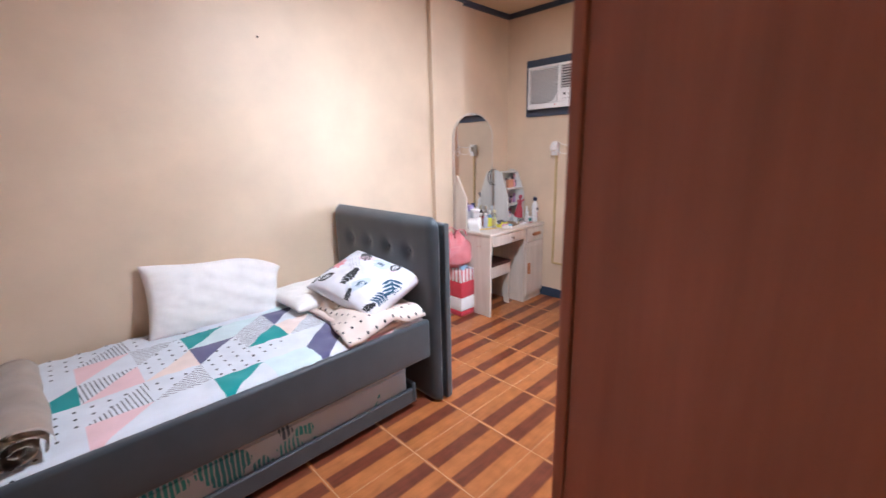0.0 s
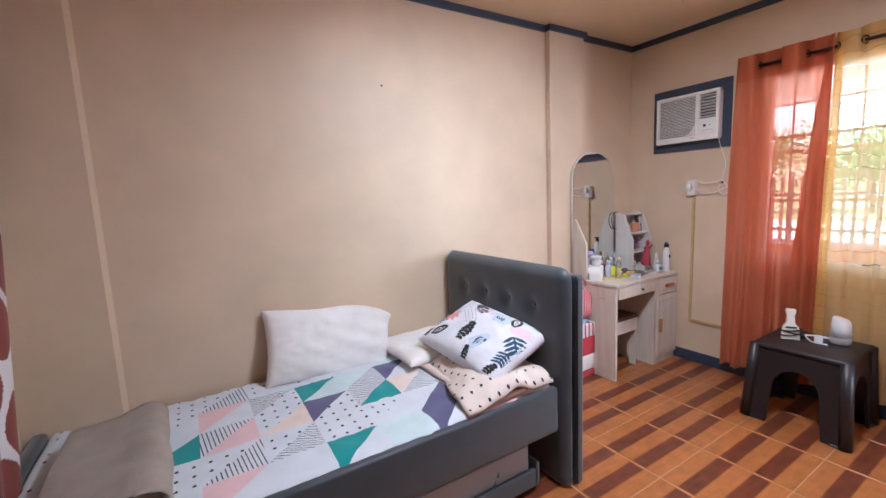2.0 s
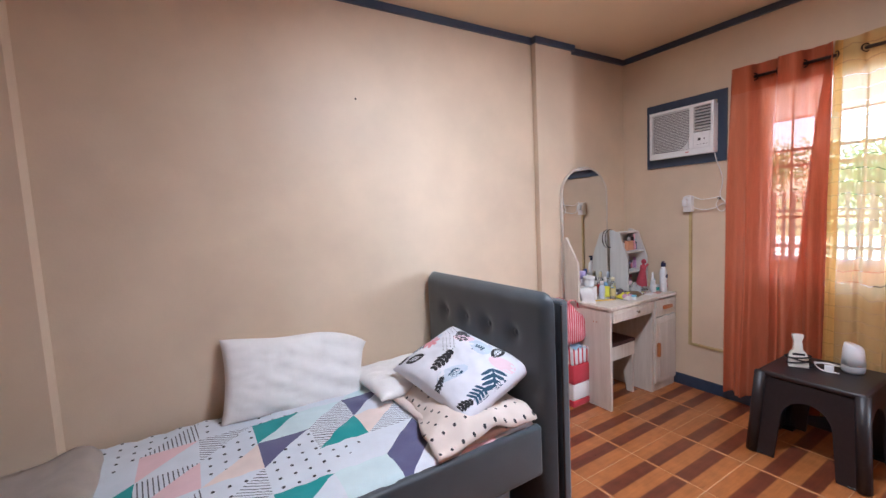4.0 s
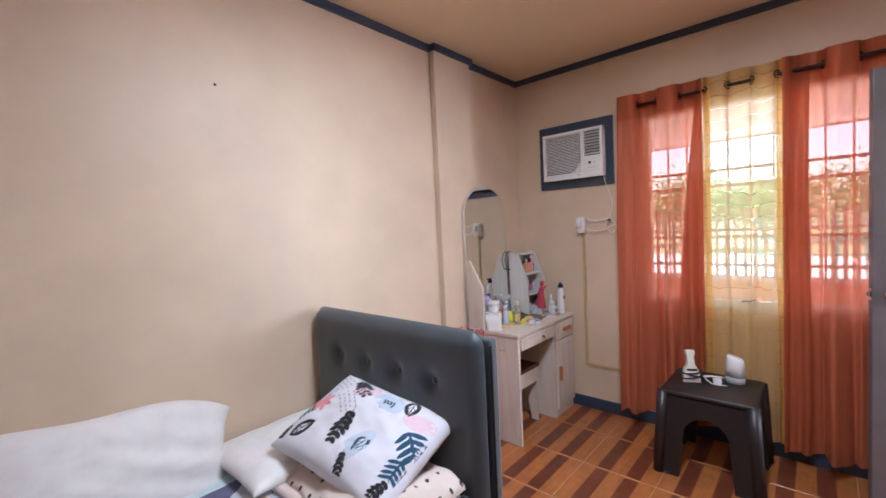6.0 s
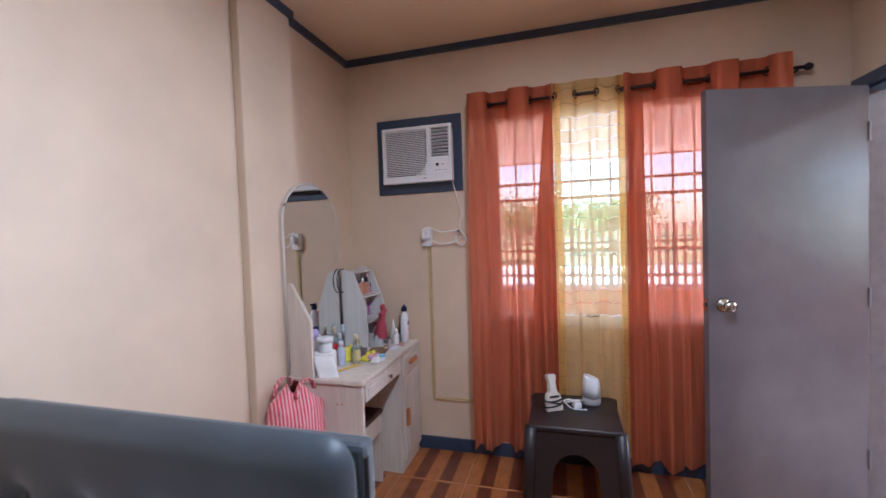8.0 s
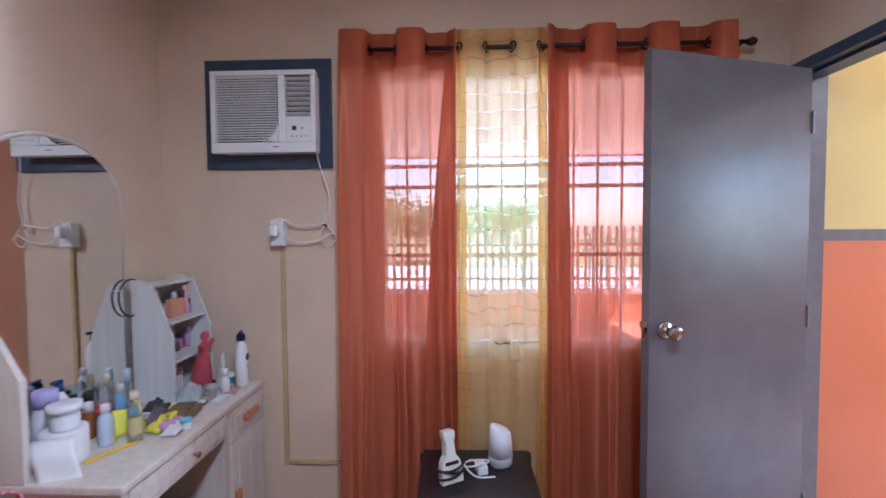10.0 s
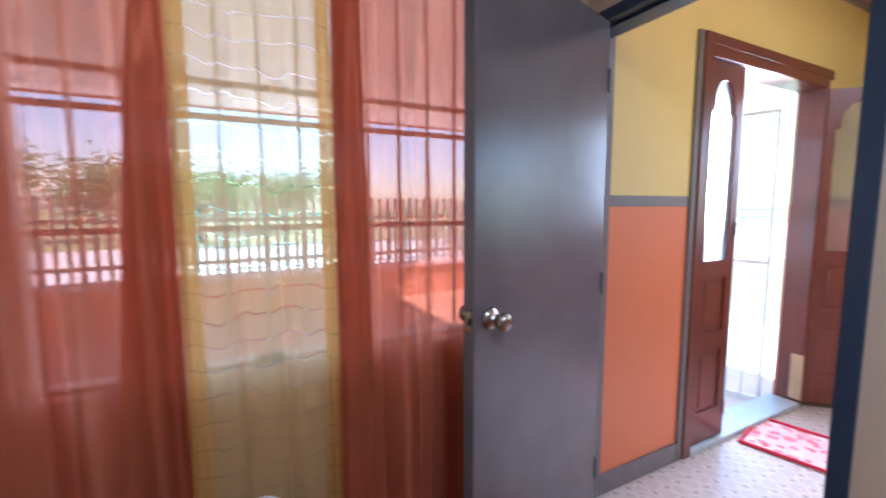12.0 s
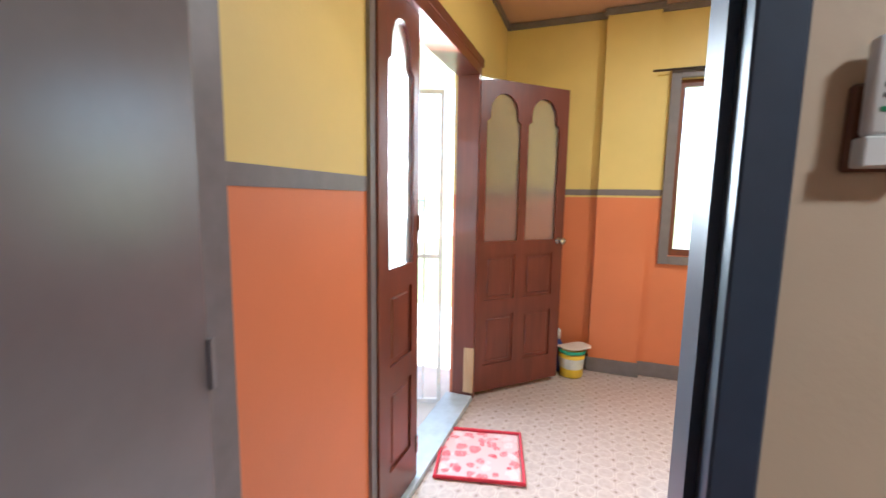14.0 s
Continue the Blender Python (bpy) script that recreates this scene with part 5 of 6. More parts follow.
for x in (TX0, TX1):
    for y in (TY0, TY1):
        ox, oy = (0.016 if x == TX0 else -0.016), (0.016 if y == TY0 else -0.016)
        part("corner_post", tube([(x + ox, y + oy, TZ - 0.012), (x + ox * 0.2, y + oy * 0.2, TZ * 0.5), (x - ox * 0.6, y - oy * 0.6, 0.004)], 0.03, 12), WEAVE, st, "", True)
        sx, sy = (1 if x == TX0 else -1), (1 if y == TY0 else -1)
        part("foot", box((min(x - 0.024 * sx, x + 0.05 * sx), min(y - 0.028 * sy, y + 0.05 * sy), 0.0), (max(x - 0.024 * sx, x + 0.05 * sx), max(y - 0.028 * sy, y + 0.05 * sy), 0.012), 0.003), WEAVE, st)
spk = thing("smart_speaker", "small white rounded speaker with a slanted top, grey base", "speaker", "", (3.32, 1.265, TZ + 0.0005))
part("base", lathe([(0, 0), (0.044, 0), (0.048, 0.01), (0.049, 0.04), (0, 0.04)], 28), cloth("grey_speaker_cloth", (0.36, 0.35, 0.35)), spk, "grey cloth base", True)
sb = lathe([(0, 0.0405), (0.049, 0.0405), (0.045, 0.11), (0.040, 0.142), (0.036, 0.146), (0, 0.147)], 32)
for v in sb.verts:
    if v.co.z > 0.1:
        v.co.z += 0.35 * v.co.y
part("shell", sb, WHITEP, spk, "", True)
ph = thing("hair_trimmer", "white hand-held trimmer with a black cord wound round it", "trimmer", "", (3.185, 1.455, TZ + 0.0005), -62)
CREAM = plain("cream_plastic", (0.74, 0.71, 0.63), 0.4)
half = [(0.043, 0.0), (0.043, 0.05), (0.036, 0.078), (0.021, 0.098), (0.017, 0.145), (0.024, 0.165), (0.024, 0.182), (0.015, 0.185)]
tb = part("body", prism(half + [(-x, z) for x, z in half[::-1]], 0.042, None, 0.004), CREAM, ph, "cream-white plastic body")
tb.matrix_basis = pose(0, -0.01, 0.003, -12, 0, 0)
part("window", box((-0.027, -0.0025, 0.066), (0.027, 0.002, 0.078), 0.001), BLACKP, tb, "dark slot")
for k, (z, lean) in enumerate(((0.032, 0.010), (0.045, -0.012), (0.058, 0.006))):
    part("cord", tube([(0.052 * math.cos(a) + 0.004 * math.sin(3 * a + k), 0.02 + 0.036 * math.sin(a), z + lean * math.cos(a)) for a in [2 * math.pi * i / 28 for i in range(28)]], 0.0042, 7, True), BLACKP, ph, "black wound cord", True)
part("plug", box((0.045, 0.03, 0.001), (0.075, 0.055, 0.022), 0.005, 2), BLACKP, ph, "black plug")
ch = thing("phone_charger", "white charger with a coiled white cable", "charger", "", (3.255, 1.345, TZ + 0.0005), 15)
part("plug", box((-0.025, -0.02, 0), (0.025, 0.02, 0.035), 0.005, 2), WHITEP, ch, "", True)
part("cable", tube(smooth_line([(0.025, 0, 0.015), (0.06, 0.02, 0.02), (0.05, 0.06, 0.012), (0.0, 0.05, 0.03), (-0.02, 0.0, 0.045), (0.04, -0.045, 0.02), (0.08, 0.0, 0.006), (0.03, 0.06, 0.025), (-0.03, 0.03, 0.006), (-0.045, -0.04, 0.004)], 6), 0.0035, 6), WHITEP, ch, "", True)

# ---- curtains ----
RODX, RODZ = 3.498, 2.205
rod = thing("curtain_rod", "dark bronze curtain rod with ball finials", "curtain rod")
part("pole", tube([(RODX, 0.20, RODZ), (RODX, 1.915, RODZ)], 0.0095, 12), IRON, rod, "", True)
for y in (0.19, 1.925):
    part("finial", lathe([(0, -0.02), (0.013, -0.016), (0.019, 0), (0.013, 0.016), (0, 0.02)], 16, pose(RODX, y, RODZ, 90)), IRON, rod, "", True)
for y in (0.235, 1.06, 1.88):
    part("bracket", tube([(XE, y, RODZ - 0.01), (RODX + 0.02, y, RODZ - 0.012), (RODX, y, RODZ - 0.012)], 0.006, 8), IRON, rod)


def curtain(name, y0, y1, mid, period, mat, label, z0, seed, lean=0.0, amp=0.03, flap=None, fold=1.0):
    t = thing(name, label, "curtain", "window curtains")

    def f(u, v):
        z = z0 + (2.283 - z0) * v
        y = y0 + (y1 - y0) * u
        low = 1 - v
        ph = 2 * math.pi * (y - mid) / period
        swing = math.cos(ph + 1.1 * low * noise.noise(Vector((u * 3, seed, 0))))
        fall = min(1, low * 2.5)
        soft = noise.noise(Vector((u * 4, v * 1.3, seed + 5)))
        x = RODX - 0.028 * fall + (amp - 0.012 * fall) * math.copysign(abs(swing) ** 0.7, swing)
        x += fall * fold * (0.038 * math.sin(2.3 * ph + seed + 2.0 * soft) + 0.010 * math.sin(4.7 * ph + 2 * seed - 3.0 * soft) * low)
        x += fold * fall * 0.014 * (1 - abs(math.sin(1.55 * ph + seed + 1.5 * soft)) ** 0.6) + wr(u * 5, v * 3, seed, 1, 0.008) * low
        y += 0.018 * math.sin(2 * ph) * 0.6 + lean * low * (1 - abs(2 * u - 1) * 0.2) * u + wr(u * 2, v * 2, seed + 3, 1, 0.02) * low
        return (min(x, 3.542), y, z + 0.010 * math.cos(ph) * v)

    c = part("cloth", sheet(int((y1 - y0) * 180), 60, f), mat, t, "", True)
    top = part("heading_band", sheet(int((y1 - y0) * 180), 6, lambda u, v: (f(u, 0.925 + 0.075 * v)[0] - 0.0015, f(u, 0.925 + 0.075 * v)[1], f(u, 0.925 + 0.075 * v)[2])), DOUBLED if mat is DRAPE else mat, t, "doubled heading band", True)
    if mat is SHEER:
        for a, b in ((0.0, 0.15), (0.85, 1.0)):
            part("side_hem", sheet(16, 60, lambda u, v: (f(a + (b - a) * u, v)[0] - 0.002, f(a + (b - a) * u, v)[1], f(a + (b - a) * u, v)[2])), SHEERHEM, t, "doubled gold side hem", True)
    if flap:
        edge, way, wide = flap

        def g(u, v):
            low = 1 - v
            w = wide * (0.22 + 0.78 * min(1, low * 1.35)) if way > 0 else wide
            y = edge + way * w * u
            x, _, z = f(min(1, max(0, (y - y0) / (y1 - y0))), v)
            return (x - 0.010 - 0.012 * math.sin(math.pi * u) * (0.4 + low), y + 0.012 * math.sin(6 * low) * u * low, z)

        part("turned_edge", sheet(16, 50, g), DOUBLED, t, "edge of the cloth folded back on itself", True)
    y = mid + period / 4
    ys = []
    while y - period / 2 > y0 - 0.02:
        y -= period / 2
    while y < y1 - 0.01:
        if y > y0 + 0.01:
            ys.append(y)
        y += period / 2
    for y in ys:
        s = 1 if math.cos(2 * math.pi * (y + 0.01 - mid) / period) > 0 else -1
        r = part("eyelet", tube([(0, 0.021 * math.cos(a), 0.021 * math.sin(a)) for a in [2 * math.pi * i / 18 for i in range(18)]], 0.0045, 6, True), IRON, t, "dark metal eyelet", True)
        r.matrix_basis = pose(RODX, y, RODZ, 0, 0, -55 * s)
    return t


curtain("curtain", 1.44, 1.945, 1.755, 0.25, DRAPE, "rust satin eyelet curtain hanging in folds at the window", 0.10, 1, 0.0, 0.052, (1.435, 1, 0.165))
curtain("sheer_curtain", 1.035, 1.445, 1.25, 0.23, SHEER, "sheer gold curtain between the two rust curtains", 0.12, 5, 0.0, 0.02, None, 0.35)
curtain("curtain", 0.285, 1.05, 0.69, 0.262, DRAPE, "wide rust satin eyelet curtain behind the open door", 0.09, 9, 0.0, 0.052, (1.055, -1, 0.11))

# ---- air conditioner, socket, cable, raceway ----
ac = thing("air_conditioner", "white window air conditioner set in a navy surround", "air conditioner")
for lo, hi in (((3.545, 1.995, 1.705), (3.56, 2.572, 1.775)), ((3.545, 1.995, 2.135), (3.56, 2.572, 2.193)), ((3.545, 2.525, 1.775), (3.56, 2.572, 2.135)), ((3.545, 1.995, 1.775), (3.56, 2.055, 2.135))):
    part("surround_board", box(lo, hi), NAVY, ac, "navy painted surround board")
AF, A0, A1, AZ, AT = 3.475, 2.045, 2.51, 1.765, 2.12
part("body", box((AF + 0.025, A0 + 0.005, AZ + 0.004), (3.88, A1 - 0.03, AT - 0.012), 0.006, 2), WHITEP, ac)
part("front_frame", boxes(((AF, A0, AZ), (AF + 0.03, A1, AZ + 0.045)), ((AF, A0, AT - 0.022), (AF + 0.03, A1, AT)), ((AF, A1 - 0.022, AZ + 0.045), (AF + 0.03, A1, AT - 0.022)), ((AF, A0, AZ + 0.045), (AF + 0.03, A0 + 0.022, AT - 0.022)),
                          ((AF, A0 + 0.135, AZ + 0.045), (AF + 0.03, A0 + 0.165, AT - 0.022)), ((AF, A0 + 0.022, AZ + 0.045), (AF + 0.03, A0 + 0.135, AZ + 0.155)), bevel=0.003), WHITEP, ac, "moulded white front")
# dark plates paint the shade inside the grille and the vent
DARKG = plain("grille_shade_grey", (0.10, 0.10, 0.11), 0.7)
part("grille_back", box((AF + 0.020, A0 + 0.166, AZ + 0.046), (AF + 0.024, A1 - 0.023, AT - 0.023)), DARKG, ac, "dark plate standing for the shade behind the grille")
for i in range(25):
    z = AZ + 0.052 + i * 0.0113
    y0 = A0 + 0.165 + (0.05 * (1 - i / 4) ** 2 if i < 4 else 0) + 0.006
    part("louvre", box((AF + 0.004, y0, z), (AF + 0.014, A1 - 0.0225, z + 0.0056), 0.001), WHITEP, ac)
part("grille_corner", prism([(0, 0), (0.07, 0), (0.045, 0.008), (0.02, 0.03), (0.004, 0.055), (0, 0.07)], 0.012, pose(AF + 0.003, A0 + 0.1655, AZ + 0.0455, 0, 0, 90) @ Matrix.Scale(1, 4)), WHITEP, ac)
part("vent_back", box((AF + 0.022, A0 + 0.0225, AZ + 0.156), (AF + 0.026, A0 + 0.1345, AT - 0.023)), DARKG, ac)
for i in range(8):
    v = part("vent_blade", box((-0.009, A0 + 0.0225, -0.0015), (0.009, A0 + 0.1345, 0.0015)), WHITEP, ac)
    v.matrix_basis = pose(AF + 0.012, 0, AZ + 0.168 + i * 0.0215, 0, 25, 0)
part("display", box((AF - 0.0015, A0 + 0.085, AZ + 0.095), (AF + 0.001, A0 + 0.103, AZ + 0.113)), BLACKP, ac, "black display")
for i in range(4):
    part("key", box((AF - 0.001, A0 + 0.04 + 0.02 * i, AZ + 0.066), (AF + 0.001, A0 + 0.047 + 0.02 * i, AZ + 0.071)), GREYTRIM, ac, "small grey key")
part("key", box((AF - 0.001, A0 + 0.055, AZ + 0.1), (AF + 0.001, A0 + 0.064, AZ + 0.108)), GREYTRIM, ac, "small grey key")
part("emblem", box((AF - 0.0008, A0 + 0.165, AZ + 0.022), (AF + 0.001, A0 + 0.19, AZ + 0.027)), tint((0.5, 0.05, 0.06)), ac, "small red emblem")
OY, OZ = 2.243, 1.41
so = thing("wall_socket", "white surface wall socket with a plugged-in adapter", "socket")
part("box", box((XE - 0.045, OY - 0.03, OZ - 0.055), (XE, OY + 0.03, OZ + 0.06), 0.004, 2), WHITEP, so)
part("plug", box((XE - 0.085, OY - 0.014, OZ - 0.012), (XE - 0.046, OY + 0.018, OZ + 0.04), 0.006, 2), WHITEP, so, "white plug", True)
cab = thing("power_cable", "white power cable looped and tied beside the curtain", "cable")
part("wire", tube(smooth_line([(XE - 0.06, A0 + 0.012, AZ + 0.04), (XE - 0.045, 2.045, 1.72), (XE - 0.03, 2.01, 1.58), (XE - 0.03, 2.025, 1.47), (XE - 0.028, 1.995, 1.42), (XE - 0.028, 1.985, 1.38), (XE - 0.03, 2.02, 1.355), (XE - 0.03, 2.05, 1.40), (XE - 0.03, 2.03, 1.455), (XE - 0.03, 2.07, 1.45), (XE - 0.03, 2.15, 1.445), (XE - 0.04, 2.22, 1.475), (XE - 0.065, 2.245, 1.47), (XE - 0.066, 2.243, 1.45)], 8), 0.0031, 8), WHITEP, cab, "", True)
# this lower strand models the cable's shadow on the wall as a second wire
part("wire", tube(smooth_line([(XE - 0.066, 2.24, 1.45), (XE - 0.05, 2.21, 1.40), (XE - 0.03, 2.15, 1.37), (XE - 0.03, 2.06, 1.38), (XE - 0.03, 2.0, 1.41), (XE - 0.03, 1.97, 1.39)], 8), 0.003, 8), WHITEP, cab, "", True)
part("tie", lathe([(0.008, -0.008), (0.009, 0), (0.008, 0.008)], 10, pose(XE - 0.03, 2.03, 1.445, 30, 90, 0)), BLACKP, cab, "black cable tie")
rw = thing("cable_raceway", "slim tan plastic cable trunking on the wall", "raceway")
RACE = plain("tan_trunking", (0.50, 0.38, 0.18), 0.5)
part("upright", box((XE - 0.014, 2.226, 0.335), (XE, 2.246, OZ - 0.056), 0.002), RACE, rw)
part("run", box((XE - 0.014, 1.80, 0.335), (XE, 2.2255, 0.353), 0.002), RACE, rw)
nail = tagged(part("nail", lathe([(0, 0.006), (0.005, 0.005), (0.006, 0.002), (0.002, 0), (0, -0.004)], 10, pose(1.189, YN, 2.085, 90)), IRON, None, "", True), "small dark nail in the wall", "nail")

# ---- wardrobe, lattice curtain, bag at the bed's foot ----
ward = thing("wardrobe", "tall red-brown wooden wardrobe with plain sides", "wardrobe")
WX, WF = 0.655, 0.506
part("side_panel", box((WX + 0.006, YS + 0.016, 0.0), (WX + 0.026, WF - 0.02, 2.10), 0.002), WARD, ward)
part("side_panel", box((1.78, YS + 0.016, 0.0), (1.80, WF - 0.02, 2.10), 0.002), WARD, ward)
part("front_stile", box((WX, WF - 0.0195, 0.0), (WX + 0.04, WF, 2.10), 0.004, 2), WARD, ward)
part("front_stile", box((1.765, WF - 0.0195, 0.0), (1.805, WF, 2.10), 0.004, 2), WARD, ward)
part("top", box((WX - 0.01, YS + 0.016, 2.1005), (1.815, WF + 0.01, 2.125), 0.004, 2), WARD, ward)
part("back", box((WX + 0.027, YS + 0.016, 0.05), (1.7795, YS + 0.026, 2.0995)), WARD, ward)
part("plinth", box((WX + 0.041, WF - 0.03, 0.0), (1.764, WF - 0.012, 0.08)), WARD, ward)
for x0 in (WX + 0.042, 1.231):
    d = part("door", box((x0, WF - 0.018, 0.083), (x0 + 0.531, WF - 0.001, 2.098), 0.003), WARD, ward)
    part("door_knob", lathe([(0.006, 0), (0.006, 0.012), (0.014, 0.02), (0.012, 0.028), (0, 0.03)], 14, pose(x0 + (0.50 if x0 < 1 else 0.03), WF - 0.001, 1.0, -90)), CHROME, d, "", True)
part("screw_cap", lathe([(0, 0.004), (0.006, 0.003), (0.008, 0), (0, 0)], 12, pose(WX + 0.006, 0.40, 1.70, 0, -90, 0)), TEAK, ward, "small wooden screw cap", True)
lc = thing("lattice_curtain", "brown door curtain with a ragged white lattice print", "curtain")
part("cloth", sheet(120, 40, lambda u, v: (-0.415 + 0.012 * math.sin(u * 40) * (0.5 + 0.5 * (1 - v)) + 0.006 * math.sin(u * 17 + 1), 1.25 + (0.97 + 0.55 * v) * u, 0.10 + 2.1 * v)), LATTICE, lc, "", True)
part("rod", tube([(-0.415, 1.2, 2.208), (-0.415, 2.79, 2.208)], 0.008, 10), IRON, lc, "dark rod")
for y in (1.3, 2.70):
    part("bracket", box((-0.52, y, 2.193), (-0.415, y + 0.015, 2.1995)), IRON, lc)
bag = thing("backpack", "dark backpack with a black strap leaning at the bed's foot", "backpack")
bm = box((-0.12, -0.15, 0), (0.12, 0.15, 0.46), 0.06, 4)
part("sack", bm, plain("dark_maroon_nylon", (0.03, 0.014, 0.018), 0.6, 0, 0.2, 30, 0.2), bag, "", True)
part("strap", tube(smooth_line([(-0.06, 0.1, 0.44), (0.0, 0.17, 0.50), (0.07, 0.20, 0.40), (0.09, 0.18, 0.22), (0.06, 0.13, 0.08)], 8), 0.012, 8), TAUPE2, bag, "black strap", True)
bag.matrix_basis = pose(-0.36, 1.63, 0.0) @ Matrix.Scale(1.25, 4)

# ---- remote holder by the doorway ----
rem = thing("remote_control", "white air-conditioner remote in a holder on the wall", "remote control")
RX, RZ = 2.588, 1.370
# the brown is the holder and the shadow beside it, in one colour
part("holder", box((RX - 0.034, YS, RZ - 0.003), (RX + 0.034, YS + 0.012, RZ + 0.085), 0.003), tint((0.13, 0.05, 0.02), 0.5), rem, "brown backing, its dark colour partly the remote's shadow")
part("cradle", boxes(((RX - 0.031, YS + 0.0125, RZ), (RX + 0.031, YS + 0.036, RZ + 0.03)), bevel=0.002), WHITEP, rem, "white cradle")
body_r = part("body", box((RX - 0.028, YS + 0.0125, RZ + 0.0305), (RX + 0.028, YS + 0.033, RZ + 0.125), 0.005, 2), WHITEP, rem, "", True)
part("screen", box((RX - 0.014, YS + 0.0325, RZ + 0.093), (RX + 0.014, YS + 0.0345, RZ + 0.107)), tint((0.08, 0.12, 0.11)), body_r, "grey-green display")
for x, z, c, w in ((-0.015, 0.055, (0.03, 0.10, 0.30), 0.012), (0.015, 0.055, (0.03, 0.28, 0.12), 0.012), (-0.015, 0.068, (0.15, 0.15, 0.15), 0.01), (0.015, 0.068, (0.15, 0.15, 0.15), 0.01), (-0.015, 0.078, (0.15, 0.15, 0.15), 0.01), (0.015, 0.078, (0.15, 0.15, 0.15), 0.01), (0.0, 0.073, (0.55, 0.55, 0.55), 0.006)):
    part("key", box((RX + x - w / 2, YS + 0.0325, RZ + z - 0.0025), (RX + x + w / 2, YS + 0.0345, RZ + z + 0.0025), 0.0008), tint(c), body_r)
part("print_bar", box((RX - 0.012, YS + 0.0362, RZ + 0.012), (RX + 0.012, YS + 0.0366, RZ + 0.015)), tint((0.2, 0.2, 0.25)), rem)

rem.matrix_basis = Matrix.Translation((RX, YS, RZ + 0.05)) @ Matrix.Scale(0.9, 4) @ Matrix.Translation((-RX, -YS, -RZ - 0.05))

# ---- main door of the hall ----
FROST = Mat("frosted_glass", (0.86, 0.90, 0.92), 0.45)
FROST.set(Transmission_Weight=0.92, IOR=1.15)
FROST.bump(FROST.noise(FROST.coord(), 260, 2), 0.3, 0.002)
FROST = FROST.m
md = thing("door_2", "mahogany double front door with arched frosted panes, one leaf swung open", "door")
fx0, fx1 = 3.535, 3.68
part("frame", boxes(((fx0, MY1 - 0.035, 0.0), (fx1, MY1 + 0.032, MZ + 0.03)), ((fx0, MY0, 0.0), (fx1, MY0 + 0.04, MZ + 0.03)), ((fx0, MY0 + 0.04, MZ - 0.03), (fx1, MY1 - 0.035, MZ + 0.03)), bevel=0.003), MAHOG, md, "mahogany frame")
part("casing", box((3.545, MY1 + 0.0325, 0.0), (3.56, MY1 + 0.07, MZ + 0.0855)), GREYTRIM, md, "grey painted casing")
part("head_casing", box((3.535, MY0 - 0.05, MZ + 0.0305), (3.56, MY1 + 0.032, MZ + 0.085), 0.003), MAHOG, md)
part("threshold", box((3.536, MY0 + 0.041, -0.003), (3.72, MY1 - 0.036, 0.03), 0.004), plain("blue_grey_sill", (0.42, 0.48, 0.53), 0.4), md, "pale blue-grey threshold")


def door_leaf(name, w, panes, parent, m):
    """A stile-and-rail leaf: arched panes above, raised panels below. Local x along its width, y its thickness."""
    sw = 0.055 if panes == 1 else 0.075
    lf_ = part(name, boxes(((0, 0, 0.035), (w, 0.038, 0.20)), ((sw, 0, 0.96), (w - sw, 0.038, 1.04)), ((sw, 0, 0.56), (w - sw, 0.038, 0.64)), ((0, 0, 2.0), (w, 0.038, 2.045)), ((0, 0, 0.20), (sw, 0.038, 2.0)), ((w - sw, 0, 0.20), (w, 0.038, 2.0))), MAHOG, parent)
    lf_.matrix_basis = m
    inner = w - 2 * sw
    cw = (inner - 0.06 * (panes - 1)) / panes
    for i in range(panes):
        x0 = sw + i * (cw + 0.06)
        if i:
            part("mullion", boxes(*(((x0 - 0.06, 0.0, z0), (x0, 0.038, z1)) for z0, z1 in ((0.20, 0.56), (0.64, 0.96), (1.04, 2.0)))), MAHOG, lf_)
        n = 14
        c, r = x0 + cw / 2, cw / 2 - 0.025
        top = [(x0, 1.79), (x0 + 0.025, 1.81)] + [(c - r * math.cos(math.pi * k / n), 1.845 + 0.12 * math.sin(math.pi * k / n)) for k in range(n + 1)] + [(x0 + cw - 0.025, 1.81), (x0 + cw, 1.79), (x0 + cw, 2.0), (x0, 2.0)]
        part("arch_head", prism(top, 0.038), MAHOG, lf_)
        part("pane", box((x0 + 0.0005, 0.016, 1.0405), (x0 + cw - 0.0005, 0.022, 1.995)), FROST, lf_, "frosted glass pane")
        for z0, z1 in ((0.20, 0.56), (0.64, 0.96)):
            bm = box((x0, 0.010, z0), (x0 + cw, 0.028, z1))
            add_box(bm, (x0 + 0.03, 0.003, z0 + 0.03), (x0 + cw - 0.03, 0.035, z1 - 0.03), 0.012)
            part("panel", bm, MAHOG, lf_)
            part("moulding", boxes(((x0, 0.0, z0), (x0 + cw, 0.0095, z0 + 0.012)), ((x0, 0.0, z1 - 0.012), (x0 + cw, 0.0095, z1)), ((x0, 0.0, z0 + 0.012), (x0 + 0.012, 0.0095, z1 - 0.012)), ((x0 + cw - 0.012, 0.0, z0 + 0.012), (x0 + cw, 0.0095, z1 - 0.012))), MAHOG, lf_)
    return lf_


